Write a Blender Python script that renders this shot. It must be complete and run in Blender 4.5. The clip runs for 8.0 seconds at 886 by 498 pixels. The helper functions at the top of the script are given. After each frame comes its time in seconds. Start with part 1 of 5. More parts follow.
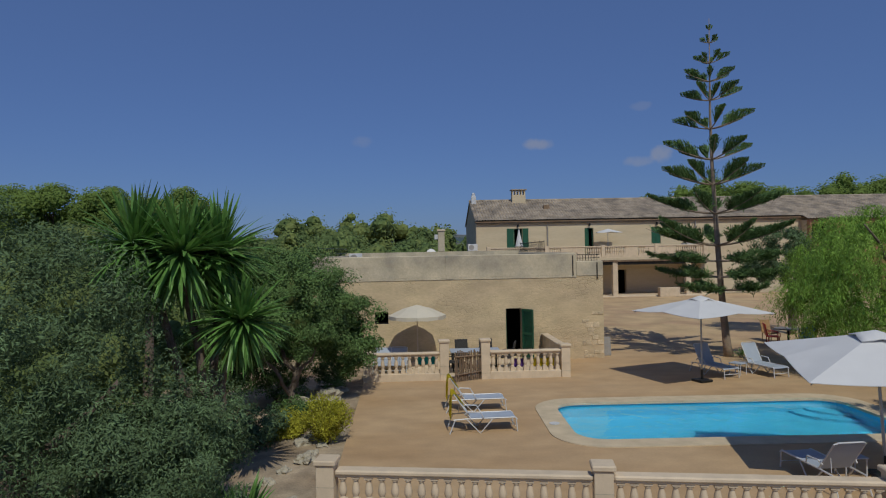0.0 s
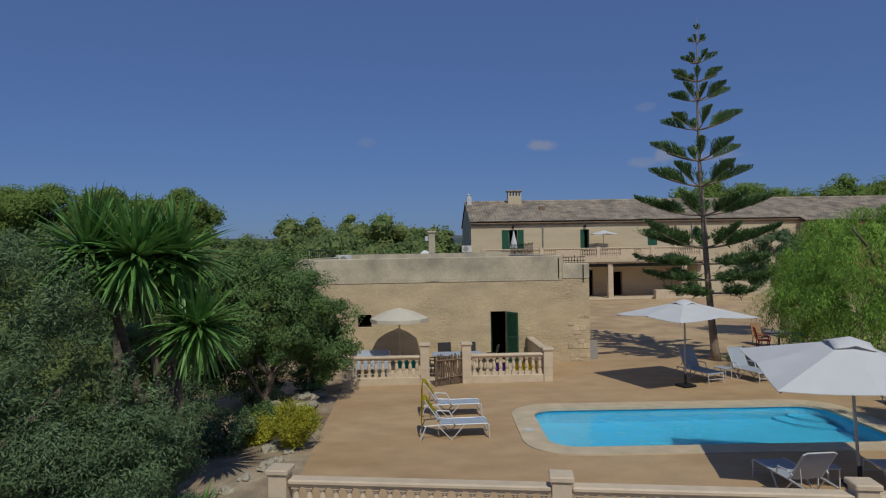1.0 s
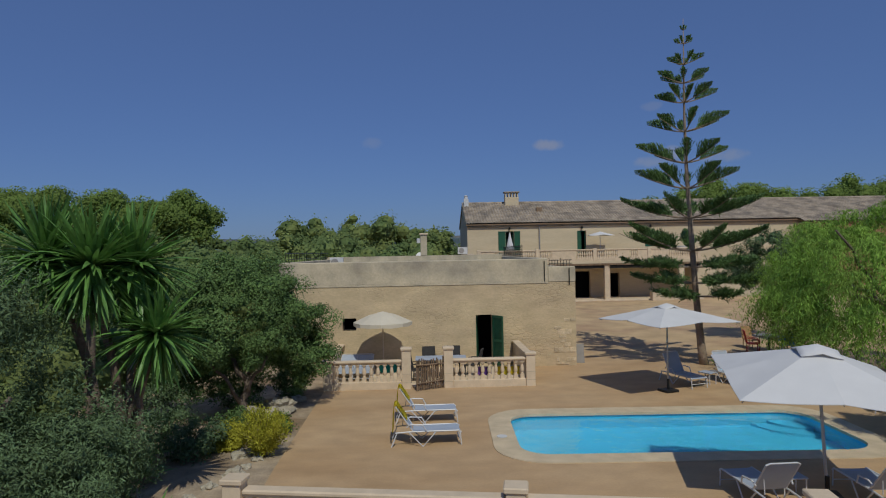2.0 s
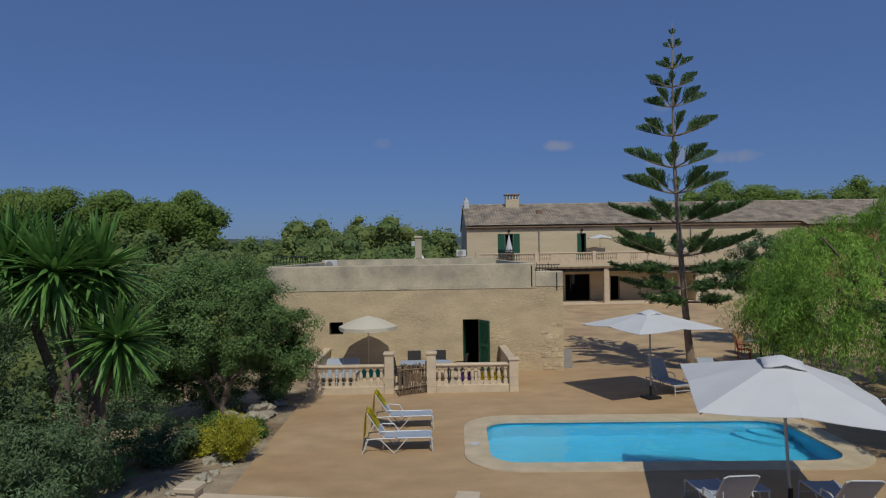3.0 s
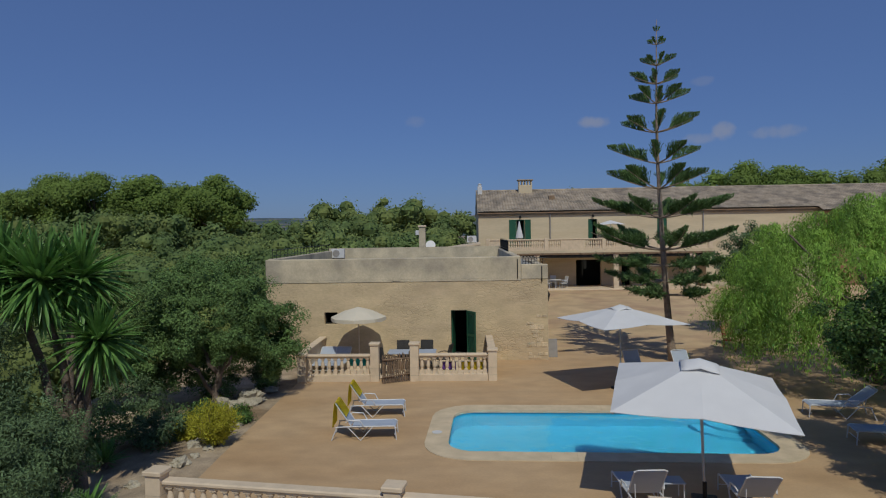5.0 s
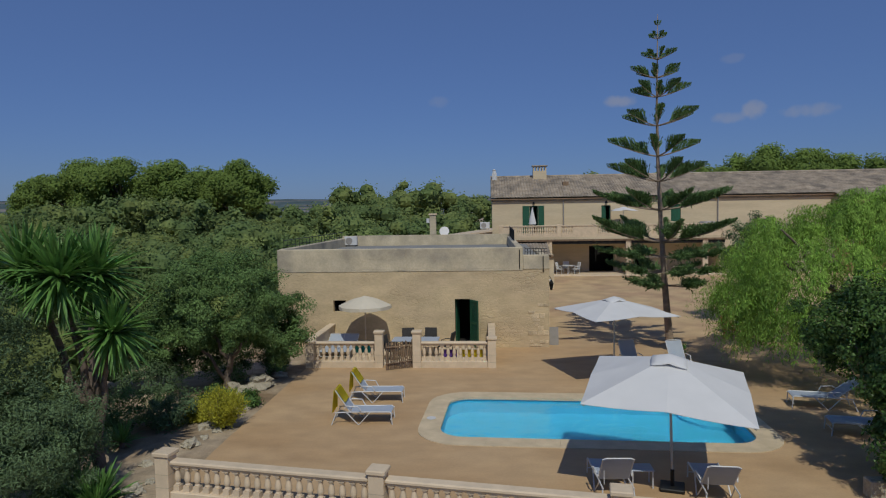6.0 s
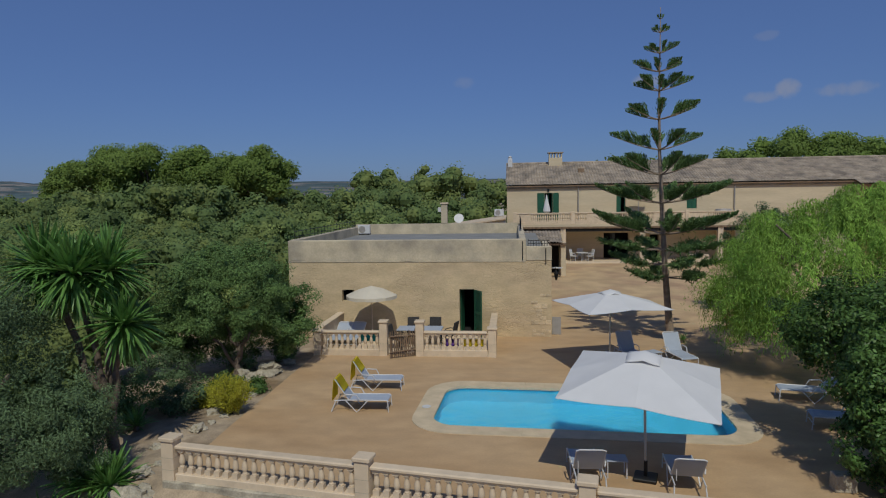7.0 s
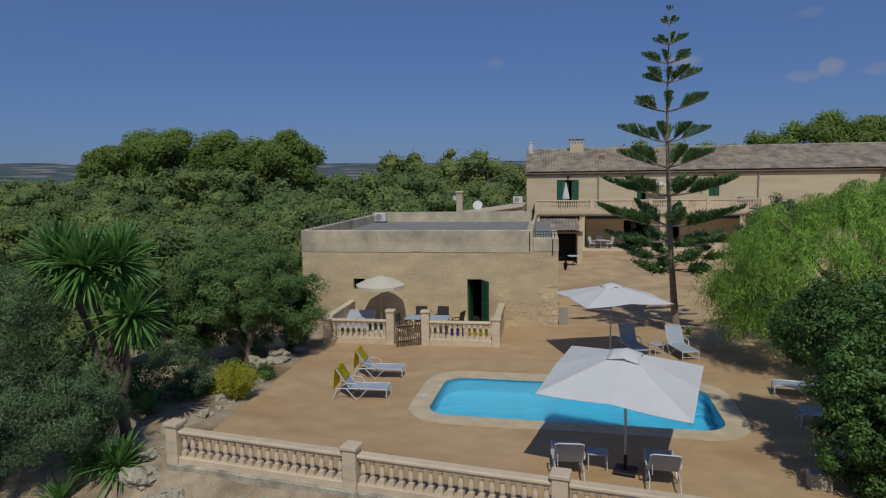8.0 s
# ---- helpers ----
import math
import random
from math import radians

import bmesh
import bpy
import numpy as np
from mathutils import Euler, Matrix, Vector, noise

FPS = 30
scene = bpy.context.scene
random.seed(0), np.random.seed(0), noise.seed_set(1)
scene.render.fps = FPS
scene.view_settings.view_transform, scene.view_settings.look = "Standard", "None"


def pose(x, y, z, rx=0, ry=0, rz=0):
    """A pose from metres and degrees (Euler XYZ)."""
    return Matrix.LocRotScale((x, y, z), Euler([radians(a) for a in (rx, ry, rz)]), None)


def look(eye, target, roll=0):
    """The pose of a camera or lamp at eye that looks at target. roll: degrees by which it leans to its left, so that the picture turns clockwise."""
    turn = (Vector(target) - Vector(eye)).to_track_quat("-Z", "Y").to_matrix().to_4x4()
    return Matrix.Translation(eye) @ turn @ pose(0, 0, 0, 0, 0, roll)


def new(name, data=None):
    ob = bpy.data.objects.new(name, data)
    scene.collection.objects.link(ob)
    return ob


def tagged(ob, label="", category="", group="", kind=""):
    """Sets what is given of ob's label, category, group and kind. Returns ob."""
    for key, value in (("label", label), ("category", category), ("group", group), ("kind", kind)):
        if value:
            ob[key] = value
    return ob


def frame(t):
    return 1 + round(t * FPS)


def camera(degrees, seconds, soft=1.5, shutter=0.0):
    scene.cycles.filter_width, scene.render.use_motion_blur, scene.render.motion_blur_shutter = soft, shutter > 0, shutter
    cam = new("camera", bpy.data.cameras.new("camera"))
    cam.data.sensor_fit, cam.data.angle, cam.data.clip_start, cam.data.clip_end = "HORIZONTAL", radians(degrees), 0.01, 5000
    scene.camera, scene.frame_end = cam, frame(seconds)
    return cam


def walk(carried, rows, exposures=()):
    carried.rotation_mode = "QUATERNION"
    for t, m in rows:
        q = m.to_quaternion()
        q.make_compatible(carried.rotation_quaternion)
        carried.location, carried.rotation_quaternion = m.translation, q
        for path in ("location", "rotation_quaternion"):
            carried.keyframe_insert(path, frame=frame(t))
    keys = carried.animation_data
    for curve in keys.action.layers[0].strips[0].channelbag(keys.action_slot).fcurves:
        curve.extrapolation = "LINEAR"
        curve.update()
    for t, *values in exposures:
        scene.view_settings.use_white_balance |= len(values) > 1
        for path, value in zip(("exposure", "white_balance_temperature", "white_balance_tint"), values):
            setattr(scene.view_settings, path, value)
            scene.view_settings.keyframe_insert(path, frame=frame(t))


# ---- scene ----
EXPOSURE = -0.9
cam = camera(69.4, 8.0, soft=1.15)
PATH = [
    (0.0, (-1.054, -0.604, 4.591), (-0.959, 1.394, 4.597), -1.1),
    (0.5, (-0.605, -0.454, 4.588), (-0.516, 1.544, 4.596), -1.1),
    (1, (-0.227, -0.342, 4.627), (-0.144, 1.656, 4.636), -1.0),
    (1.5, (0.191, -0.278, 4.688), (0.268, 1.72, 4.697), -1.1),
    (3, (1.575, -0.24, 4.873), (1.608, 1.76, 4.885), -0.9),
    (3.5, (2.047, -0.421, 4.983), (2.067, 1.579, 4.996), -0.9),
    (4, (2.49, -0.749, 5.127), (2.481, 1.251, 5.133), -0.9),
    (4.5, (2.957, -0.982, 5.294), (2.917, 1.017, 5.272), -0.9),
    (6, (4.294, -2.107, 5.93), (4.15, -0.116, 5.818), -0.9),
    (6.5, (4.721, -2.412, 6.151), (4.533, -0.426, 6.012), -0.8),
    (7, (5.243, -2.71, 6.378), (5.021, -0.729, 6.211), -0.9),
    (7.5, (5.739, -2.92, 6.571), (5.476, -0.947, 6.379), -0.9),
    (8, (6.278, -3.026, 6.786), (5.963, -1.063, 6.565), -0.8),
]
walk(cam, [(t, look(eye, target, roll)) for t, eye, target, roll in PATH], exposures=[(0.0, EXPOSURE), (8.0, EXPOSURE)])

# ---- world and sun ----
SUN_EL, SUN_AZ = radians(52), math.atan2(0.19, -0.98)
world = bpy.data.worlds.new("sky")
scene.world = world
world.use_nodes = True
wn, wl = world.node_tree.nodes, world.node_tree.links
sky = wn.new("ShaderNodeTexSky")
sky.sky_type, sky.sun_disc = "NISHITA", False
sky.sun_elevation, sky.sun_rotation = SUN_EL, SUN_AZ
sky.altitude, sky.air_density, sky.dust_density, sky.ozone_density = 0, 1.0, 0.5, 6.0
wn["Background"].inputs["Strength"].default_value = 0.10
tint = wn.new("ShaderNodeMix")
tint.data_type, tint.blend_type = "RGBA", "MULTIPLY"
tint.inputs[0].default_value, tint.inputs[7].default_value = 1.0, (0.68, 0.84, 1.20, 1)
wl.new(sky.outputs[0], tint.inputs[6])
# a few small fair-weather clouds: azimuth, height, half width and half height in degrees, strength
CLOUDS = [(11.3, 9.2, 1.5, 0.6, 0.45), (-4.2, 9.7, 1.1, 0.6, 0.2), (21.8, 7.7, 1.0, 0.8, 0.45), (20.0, 7.3, 1.6, 0.5, 0.3), (25.6, 7.4, 2.4, 0.6, 0.3), (20.1, 11.9, 0.9, 0.4, 0.15)]


def cloud(before, az, el, w, h, amount):
    """Mixes one faint ragged cloud into the sky at an azimuth and height, in degrees."""
    a, e = radians(az), radians(el)
    d = (math.sin(a) * math.cos(e), math.cos(a) * math.cos(e), math.sin(e))
    right = (math.cos(a), -math.sin(a), 0)
    tc = wn.new("ShaderNodeTexCoord")
    sq = []
    for axis, size in ((right, w), ((0, 0, 1), h)):
        dot, sub, div, pw = (wn.new("ShaderNodeVectorMath"), wn.new("ShaderNodeMath"), wn.new("ShaderNodeMath"), wn.new("ShaderNodeMath"))
        dot.operation, sub.operation, div.operation, pw.operation = "DOT_PRODUCT", "SUBTRACT", "DIVIDE", "POWER"
        dot.inputs[1].default_value = axis
        sub.inputs[1].default_value = sum(p * q for p, q in zip(axis, d))
        div.inputs[1].default_value = radians(size)
        pw.inputs[1].default_value = 2
        wl.new(tc.outputs["Generated"], dot.inputs[0])
        wl.new(dot.outputs["Value"], sub.inputs[0])
        wl.new(sub.outputs[0], div.inputs[0])
        wl.new(div.outputs[0], pw.inputs[0])
        sq.append(pw.outputs[0])
    no, add, rg, mx = wn.new("ShaderNodeTexNoise"), wn.new("ShaderNodeMath"), wn.new("ShaderNodeMapRange"), wn.new("ShaderNodeMix")
    no.inputs["Scale"].default_value, no.inputs["Detail"].default_value = 45, 5
    wl.new(tc.outputs["Generated"], no.inputs["Vector"])
    wl.new(sq[0], add.inputs[0])
    wl.new(sq[1], add.inputs[1])
    ad2 = wn.new("ShaderNodeMath")
    ad2.operation, ad2.inputs[1].default_value, ad2.inputs[2].default_value = "MULTIPLY_ADD", -2.2, 1.1
    wl.new(no.outputs[0], ad2.inputs[0])
    ad3 = wn.new("ShaderNodeMath")
    wl.new(add.outputs[0], ad3.inputs[0])
    wl.new(ad2.outputs[0], ad3.inputs[1])
    rg.interpolation_type = "SMOOTHSTEP"
    rg.inputs[1].default_value, rg.inputs[2].default_value, rg.inputs[3].default_value, rg.inputs[4].default_value = 0.0, 1.1, amount, 0.0
    wl.new(ad3.outputs[0], rg.inputs[0])
    mx.data_type = "RGBA"
    mx.inputs[7].default_value = (5.2, 5.2, 5.6, 1)
    wl.new(rg.outputs[0], mx.inputs[0])
    wl.new(before, mx.inputs[6])
    return mx.outputs[2]


haze = wn.new("ShaderNodeMix")
haze.data_type = "RGBA"
haze.inputs[0].default_value, haze.inputs[7].default_value = 0.47, (1.7, 2.9, 6.3, 1)
wl.new(tint.outputs[2], haze.inputs[6])
veil = haze.outputs[2]
for spot in CLOUDS:
    veil = cloud(veil, *spot)
wl.new(veil, wn["Background"].inputs["Color"])
sun_data = bpy.data.lights.new("sun", "SUN")
sun_data.energy, sun_data.angle, sun_data.color = 4.4, radians(0.5), (0.985, 0.97, 0.85)
sun = new("sun", sun_data)
to_sun = Vector((math.sin(SUN_AZ) * math.cos(SUN_EL), math.cos(SUN_AZ) * math.cos(SUN_EL), math.sin(SUN_EL)))
sun.matrix_world = look(to_sun * 60, (0, 0, 0))


# ---- materials ----
def mat(name, col, rough=0.8, metal=0.0, var=0.25, scale=6.0, fine=60.0, bump=0.2, second=None, mix_scale=0.7, mix_at=(0.45, 0.65), island=0.0, obj=0.0, translucent=0.0, stretch=None, spec=0.5):
    """A procedural surface: a base colour, two scales of mottling, a second colour in patches and fine relief."""
    m = bpy.data.materials.new(name)
    m.use_nodes = True
    n, l = m.node_tree.nodes, m.node_tree.links
    b = n["Principled BSDF"]
    b.inputs["Roughness"].default_value, b.inputs["Metallic"].default_value = rough, metal
    b.inputs["Specular IOR Level"].default_value = spec
    tc = n.new("ShaderNodeTexCoord")
    vec = tc.outputs["Object"]
    if stretch:
        mp = n.new("ShaderNodeMapping")
        mp.inputs["Scale"].default_value = stretch
        l.new(vec, mp.inputs[0])
        vec = mp.outputs[0]

    def noise_tex(sc, detail=5):
        t = n.new("ShaderNodeTexNoise")
        t.inputs["Scale"].default_value, t.inputs["Detail"].default_value = sc, detail
        l.new(vec, t.inputs["Vector"])
        return t.outputs[0]

    def ramp(v, lo, hi):
        r = n.new("ShaderNodeMapRange")
        r.inputs[1].default_value, r.inputs[2].default_value = lo, hi
        l.new(v, r.inputs[0])
        return r.outputs[0]

    def mixed(kind, fac, a, c):
        x = n.new("ShaderNodeMix")
        x.data_type, x.blend_type = "RGBA", kind
        for sock, v in ((x.inputs[0], fac), (x.inputs[6], a), (x.inputs[7], c)):
            if hasattr(v, "links"):
                l.new(v, sock)
            else:
                sock.default_value = v
        return x.outputs[2]

    out = (*col, 1)
    if second:
        out = mixed("MIX", ramp(noise_tex(mix_scale), *mix_at), out, (*second, 1))

    def shade(v, amount, out):
        g = n.new("ShaderNodeMapRange")
        g.inputs[1].default_value, g.inputs[2].default_value = 0.3, 0.7
        g.inputs[3].default_value, g.inputs[4].default_value = 1 - amount, 1 + amount
        l.new(v, g.inputs[0])
        return mixed("MULTIPLY", 1.0, out, g.outputs[0])

    a, f = noise_tex(scale), noise_tex(fine, 3)
    out = shade(a, var, out)
    out = shade(f, var * 0.5, out)
    if island:
        geo = n.new("ShaderNodeNewGeometry")
        g = n.new("ShaderNodeMapRange")
        g.inputs[3].default_value, g.inputs[4].default_value = 1 - island, 1 + island
        l.new(geo.outputs["Random Per Island"], g.inputs[0])
        out = mixed("MULTIPLY", 1.0, out, g.outputs[0])
    if obj:
        inf = n.new("ShaderNodeObjectInfo")
        g = n.new("ShaderNodeMapRange")
        g.inputs[3].default_value, g.inputs[4].default_value = 1 - obj, 1 + obj
        l.new(inf.outputs["Random"], g.inputs[0])
        out = mixed("MULTIPLY", 1.0, out, g.outputs[0])
    if hasattr(out, "links"):
        l.new(out, b.inputs["Base Color"])
    if bump:
        bp = n.new("ShaderNodeBump")
        bp.inputs["Strength"].default_value, bp.inputs["Distance"].default_value = bump, 0.02
        l.new(f, bp.inputs["Height"])
        l.new(bp.outputs[0], b.inputs["Normal"])
    if translucent:
        tr = n.new("ShaderNodeBsdfTranslucent")
        l.new(out, tr.inputs[0])
        mx = n.new("ShaderNodeMixShader")
        mx.inputs[0].default_value = translucent
        l.new(b.outputs[0], mx.inputs[1])
        l.new(tr.outputs[0], mx.inputs[2])
        l.new(mx.outputs[0], n["Material Output"].inputs[0])
    return m


M = {}
M["terrace"] = mat("terracotta_concrete", (0.475, 0.322, 0.178), 0.85, var=0.10, scale=1.6, fine=22, bump=0.15, second=(0.415, 0.265, 0.135), mix_scale=0.42, mix_at=(0.38, 0.68), stretch=(0.7, 1.15, 1))
M["sand"] = mat("courtyard_sand", (0.49, 0.345, 0.19), 0.95, var=0.15, scale=0.8, fine=30, bump=0.4, second=(0.42, 0.275, 0.16), mix_scale=0.35)
M["earth"] = mat("dry_earth", (0.36, 0.28, 0.19), 0.95, var=0.3, scale=2, fine=25, bump=0.8, second=(0.22, 0.15, 0.085), mix_scale=0.45)
M["stone"] = mat("cast_stone", (0.60, 0.48, 0.34), 0.8, var=0.1, scale=3, fine=50, bump=0.15, obj=0.05)
M["coping"] = mat("pool_coping", (0.555, 0.445, 0.295), 0.8, var=0.12, scale=2.5, fine=50, bump=0.15)
M["poolwall"] = mat("pool_lining", (0.07, 0.42, 0.61), 0.5, var=0.06, scale=1.5, fine=30, bump=0.02)
M["plaster"] = mat("weathered_plaster", (0.55, 0.43, 0.262), 0.9, var=0.13, scale=1.6, fine=11, bump=0.32, second=(0.50, 0.385, 0.245), mix_scale=0.55, mix_at=(0.44, 0.68), stretch=(0.7, 1, 1.5))
M["parapet"] = mat("parapet_render", (0.515, 0.44, 0.31), 0.9, var=0.16, scale=1.4, fine=16, bump=0.25, second=(0.33, 0.29, 0.225), mix_scale=0.9, mix_at=(0.45, 0.74), stretch=(0.9, 1, 0.9))
M["house"] = mat("house_render", (0.55, 0.458, 0.315), 0.9, var=0.08, scale=0.6, fine=6, bump=0.2, second=(0.54, 0.435, 0.29), mix_scale=0.2, stretch=(0.5, 1, 3))
M["tile"] = mat("clay_roof_tile", (0.34, 0.28, 0.215), 0.9, var=0.3, scale=1.5, fine=9, bump=0.3, second=(0.22, 0.185, 0.15), mix_scale=0.8, island=0.2)
M["roofing"] = mat("grey_roofing", (0.22, 0.22, 0.21), 0.9, var=0.15, scale=1, fine=20)
M["white_cloth"] = mat("white_canvas", (0.67, 0.665, 0.66), 0.85, var=0.03, scale=2, fine=200, bump=0.05, translucent=0.12)
M["cream_cloth"] = mat("cream_canvas", (0.66, 0.60, 0.48), 0.85, var=0.04, scale=2, fine=150, bump=0.05, translucent=0.15)
M["green"] = mat("green_paint", (0.012, 0.085, 0.045), 0.5, var=0.15, scale=4, fine=40, bump=0.05)
# near-black paints the shade inside rooms; the porch beam and window frame share it
M["dark"] = mat("room_shade_and_dark_trim", (0.012, 0.011, 0.01), 0.9, var=0.2, scale=2)
M["iron"] = mat("black_iron", (0.02, 0.02, 0.02), 0.5, metal=0.5, var=0.1, scale=5)
M["alu"] = mat("grey_aluminium", (0.45, 0.45, 0.45), 0.4, metal=0.7, var=0.05, scale=5, bump=0)
M["white_frame"] = mat("white_lacquer", (0.56, 0.56, 0.56), 0.4, var=0.05, scale=5, bump=0)
M["sling"] = mat("blue_grey_sling", (0.34, 0.385, 0.46), 0.75, var=0.05, scale=3, fine=120, bump=0.1)
M["yellow"] = mat("yellow_towel", (0.86, 0.74, 0.07), 0.95, var=0.08, scale=5, fine=150, bump=0.2, translucent=0.45)
M["wood"] = mat("grey_brown_wood", (0.20, 0.135, 0.085), 0.9, var=0.3, scale=5, fine=60, bump=0.5, obj=0.25, stretch=(1, 1, 0.2))
M["wicker"] = mat("dark_wicker", (0.035, 0.032, 0.03), 0.8, var=0.2, scale=8, fine=120, bump=0.4)
M["bark"] = mat("bark", (0.17, 0.13, 0.10), 0.95, var=0.3, scale=5, fine=40, bump=1.0)
M["pine_bark"] = mat("pine_bark", (0.27, 0.205, 0.15), 0.95, var=0.25, scale=6, fine=40, bump=0.8)
M["rock"] = mat("pale_limestone", (0.42, 0.375, 0.285), 0.9, var=0.3, scale=3, fine=25, bump=0.9, second=(0.30, 0.265, 0.20), mix_scale=2)
M["olive"] = mat("olive_leaf", (0.12, 0.185, 0.086), 0.65, var=0.35, scale=1.2, fine=8, bump=0, island=0.35, translucent=0.25, spec=0.2)
M["mastic"] = mat("mastic_leaf", (0.13, 0.215, 0.07), 0.65, var=0.3, scale=1.2, fine=8, bump=0, island=0.35, translucent=0.25, spec=0.15)
M["yucca"] = mat("yucca_leaf", (0.12, 0.25, 0.06), 0.4, var=0.25, scale=2, fine=10, bump=0, island=0.3, translucent=0.2, spec=0.3)
M["pepper"] = mat("pepper_leaf", (0.26, 0.42, 0.08), 0.6, var=0.3, scale=0.8, fine=6, bump=0, island=0.35, translucent=0.35, spec=0.12)
M["norfolk"] = mat("araucaria_needle", (0.125, 0.21, 0.075), 0.6, var=0.25, scale=2, fine=10, bump=0, island=0.35, translucent=0.15, spec=0.12)
M["citrus"] = mat("shrub_leaf", (0.085, 0.16, 0.038), 0.45, var=0.35, scale=1.5, fine=8, bump=0, island=0.4, translucent=0.25, spec=0.25)
M["lime_bush"] = mat("yellow_green_leaf", (0.42, 0.41, 0.05), 0.6, var=0.3, scale=3, fine=10, bump=0, island=0.3, translucent=0.35, spec=0.15)
M["scrub"] = mat("scrub_leaf", (0.15, 0.215, 0.082), 0.8, var=0.30, scale=0.35, fine=2.0, bump=0, island=0.06, translucent=0.42, second=(0.25, 0.305, 0.105), mix_scale=0.24, mix_at=(0.45, 0.58), spec=0.06)
M["pine"] = mat("pine_needle", (0.185, 0.265, 0.068), 0.7, var=0.3, scale=0.3, fine=2.0, bump=0, island=0.06, translucent=0.40, spec=0.08)

def add_rubble(m, scale, strength, amount):
    """Shows the courses of rubble under a thin plaster, as relief and faint joints in patches."""
    n, l = m.node_tree.nodes, m.node_tree.links
    b = n["Principled BSDF"]
    tc, mp, vo, no = n.new("ShaderNodeTexCoord"), n.new("ShaderNodeMapping"), n.new("ShaderNodeTexVoronoi"), n.new("ShaderNodeTexNoise")
    mp.inputs["Scale"].default_value = (1, 1, 1.9)
    vo.feature, vo.inputs["Scale"].default_value = "DISTANCE_TO_EDGE", scale
    no.inputs["Scale"].default_value, no.inputs["Detail"].default_value = 0.55, 6
    l.new(tc.outputs["Object"], mp.inputs[0])
    l.new(mp.outputs[0], vo.inputs["Vector"])
    l.new(tc.outputs["Object"], no.inputs["Vector"])
    edge, where, mul = n.new("ShaderNodeMapRange"), n.new("ShaderNodeMapRange"), n.new("ShaderNodeMath")
    edge.inputs[1].default_value, edge.inputs[2].default_value, edge.inputs[3].default_value, edge.inputs[4].default_value = 0.0, 0.09, 1.0, 0.0
    where.inputs[1].default_value, where.inputs[2].default_value = 0.42, 0.62
    l.new(vo.outputs["Distance"], edge.inputs[0])
    l.new(no.outputs[0], where.inputs[0])
    mul.operation = "MULTIPLY"
    l.new(edge.outputs[0], mul.inputs[0])
    l.new(where.outputs[0], mul.inputs[1])
    old = b.inputs["Base Color"].links[0].from_socket
    x, am = n.new("ShaderNodeMix"), n.new("ShaderNodeMath")
    x.data_type = "RGBA"
    am.operation, am.inputs[1].default_value = "MULTIPLY", amount
    l.new(mul.outputs[0], am.inputs[0])
    l.new(am.outputs[0], x.inputs[0])
    l.new(old, x.inputs[6])
    x.inputs[7].default_value = (0.27, 0.185, 0.105, 1)
    l.new(x.outputs[2], b.inputs["Base Color"])
    bp = n.new("ShaderNodeBump")
    bp.invert = True
    bp.inputs["Strength"].default_value, bp.inputs["Distance"].default_value = strength, 0.03
    l.new(mul.outputs[0], bp.inputs["Height"])
    l.new(b.inputs["Normal"].links[0].from_socket, bp.inputs["Normal"])
    l.new(bp.outputs[0], b.inputs["Normal"])


add_rubble(M["plaster"], 3.9, 0.5, 0.17)
M["stones"] = mat("bare_rubble_stone", (0.53, 0.42, 0.275), 0.9, var=0.2, scale=4, fine=25, bump=0.6, obj=0.18)
M["red"] = mat("red_plastic", (0.45, 0.03, 0.02), 0.5, var=0.05, scale=4, bump=0)
M["blue"] = mat("blue_plastic", (0.02, 0.16, 0.36), 0.5, var=0.05, scale=4, bump=0)
M["rattan"] = mat("tan_rattan", (0.36, 0.22, 0.10), 0.8, var=0.2, scale=8, fine=80, bump=0.3)
M["turquoise"] = mat("turquoise_towel", (0.05, 0.45, 0.47), 0.95, var=0.15, scale=5, fine=120)
M["purple"] = mat("purple_towel", (0.25, 0.12, 0.50), 0.95, var=0.15, scale=5, fine=120)
M["terracotta_wall"] = mat("red_brown_wall", (0.34, 0.17, 0.10), 0.9, var=0.15, scale=2, fine=20)
M["zinc"] = mat("grey_zinc", (0.30, 0.28, 0.26), 0.6, metal=0.2, var=0.1, scale=4)
# bluish haze of distance is mixed into the hill's base colour
M["hill"] = mat("haze_tinted_hill", (0.055, 0.085, 0.082), 0.95, var=0.4, scale=0.02, fine=0.09, bump=0, second=(0.19, 0.17, 0.145), mix_scale=0.012, mix_at=(0.52, 0.57), stretch=(0.7, 0.7, 6))

# water: a clear glossy sheet over the pale blue lining
M["water"] = bpy.data.materials.new("pool_water")
M["water"].use_nodes = True
_n, _l = M["water"].node_tree.nodes, M["water"].node_tree.links
_b = _n["Principled BSDF"]
_b.inputs["Base Color"].default_value = (0.55, 0.9, 1.0, 1)
_b.inputs["Roughness"].default_value, _b.inputs["IOR"].default_value = 0.06, 1.33
_b.inputs["Transmission Weight"].default_value = 1.0
_t = _n.new("ShaderNodeTexNoise")
_t.inputs["Scale"].default_value, _t.inputs["Detail"].default_value = 2.2, 3
_tc = _n.new("ShaderNodeTexCoord")
_l.new(_tc.outputs["Object"], _t.inputs["Vector"])
_bp = _n.new("ShaderNodeBump")
_bp.inputs["Strength"].default_value, _bp.inputs["Distance"].default_value = 0.55, 0.06
_l.new(_t.outputs[0], _bp.inputs["Height"])
_l.new(_bp.outputs[0], _b.inputs["Normal"])


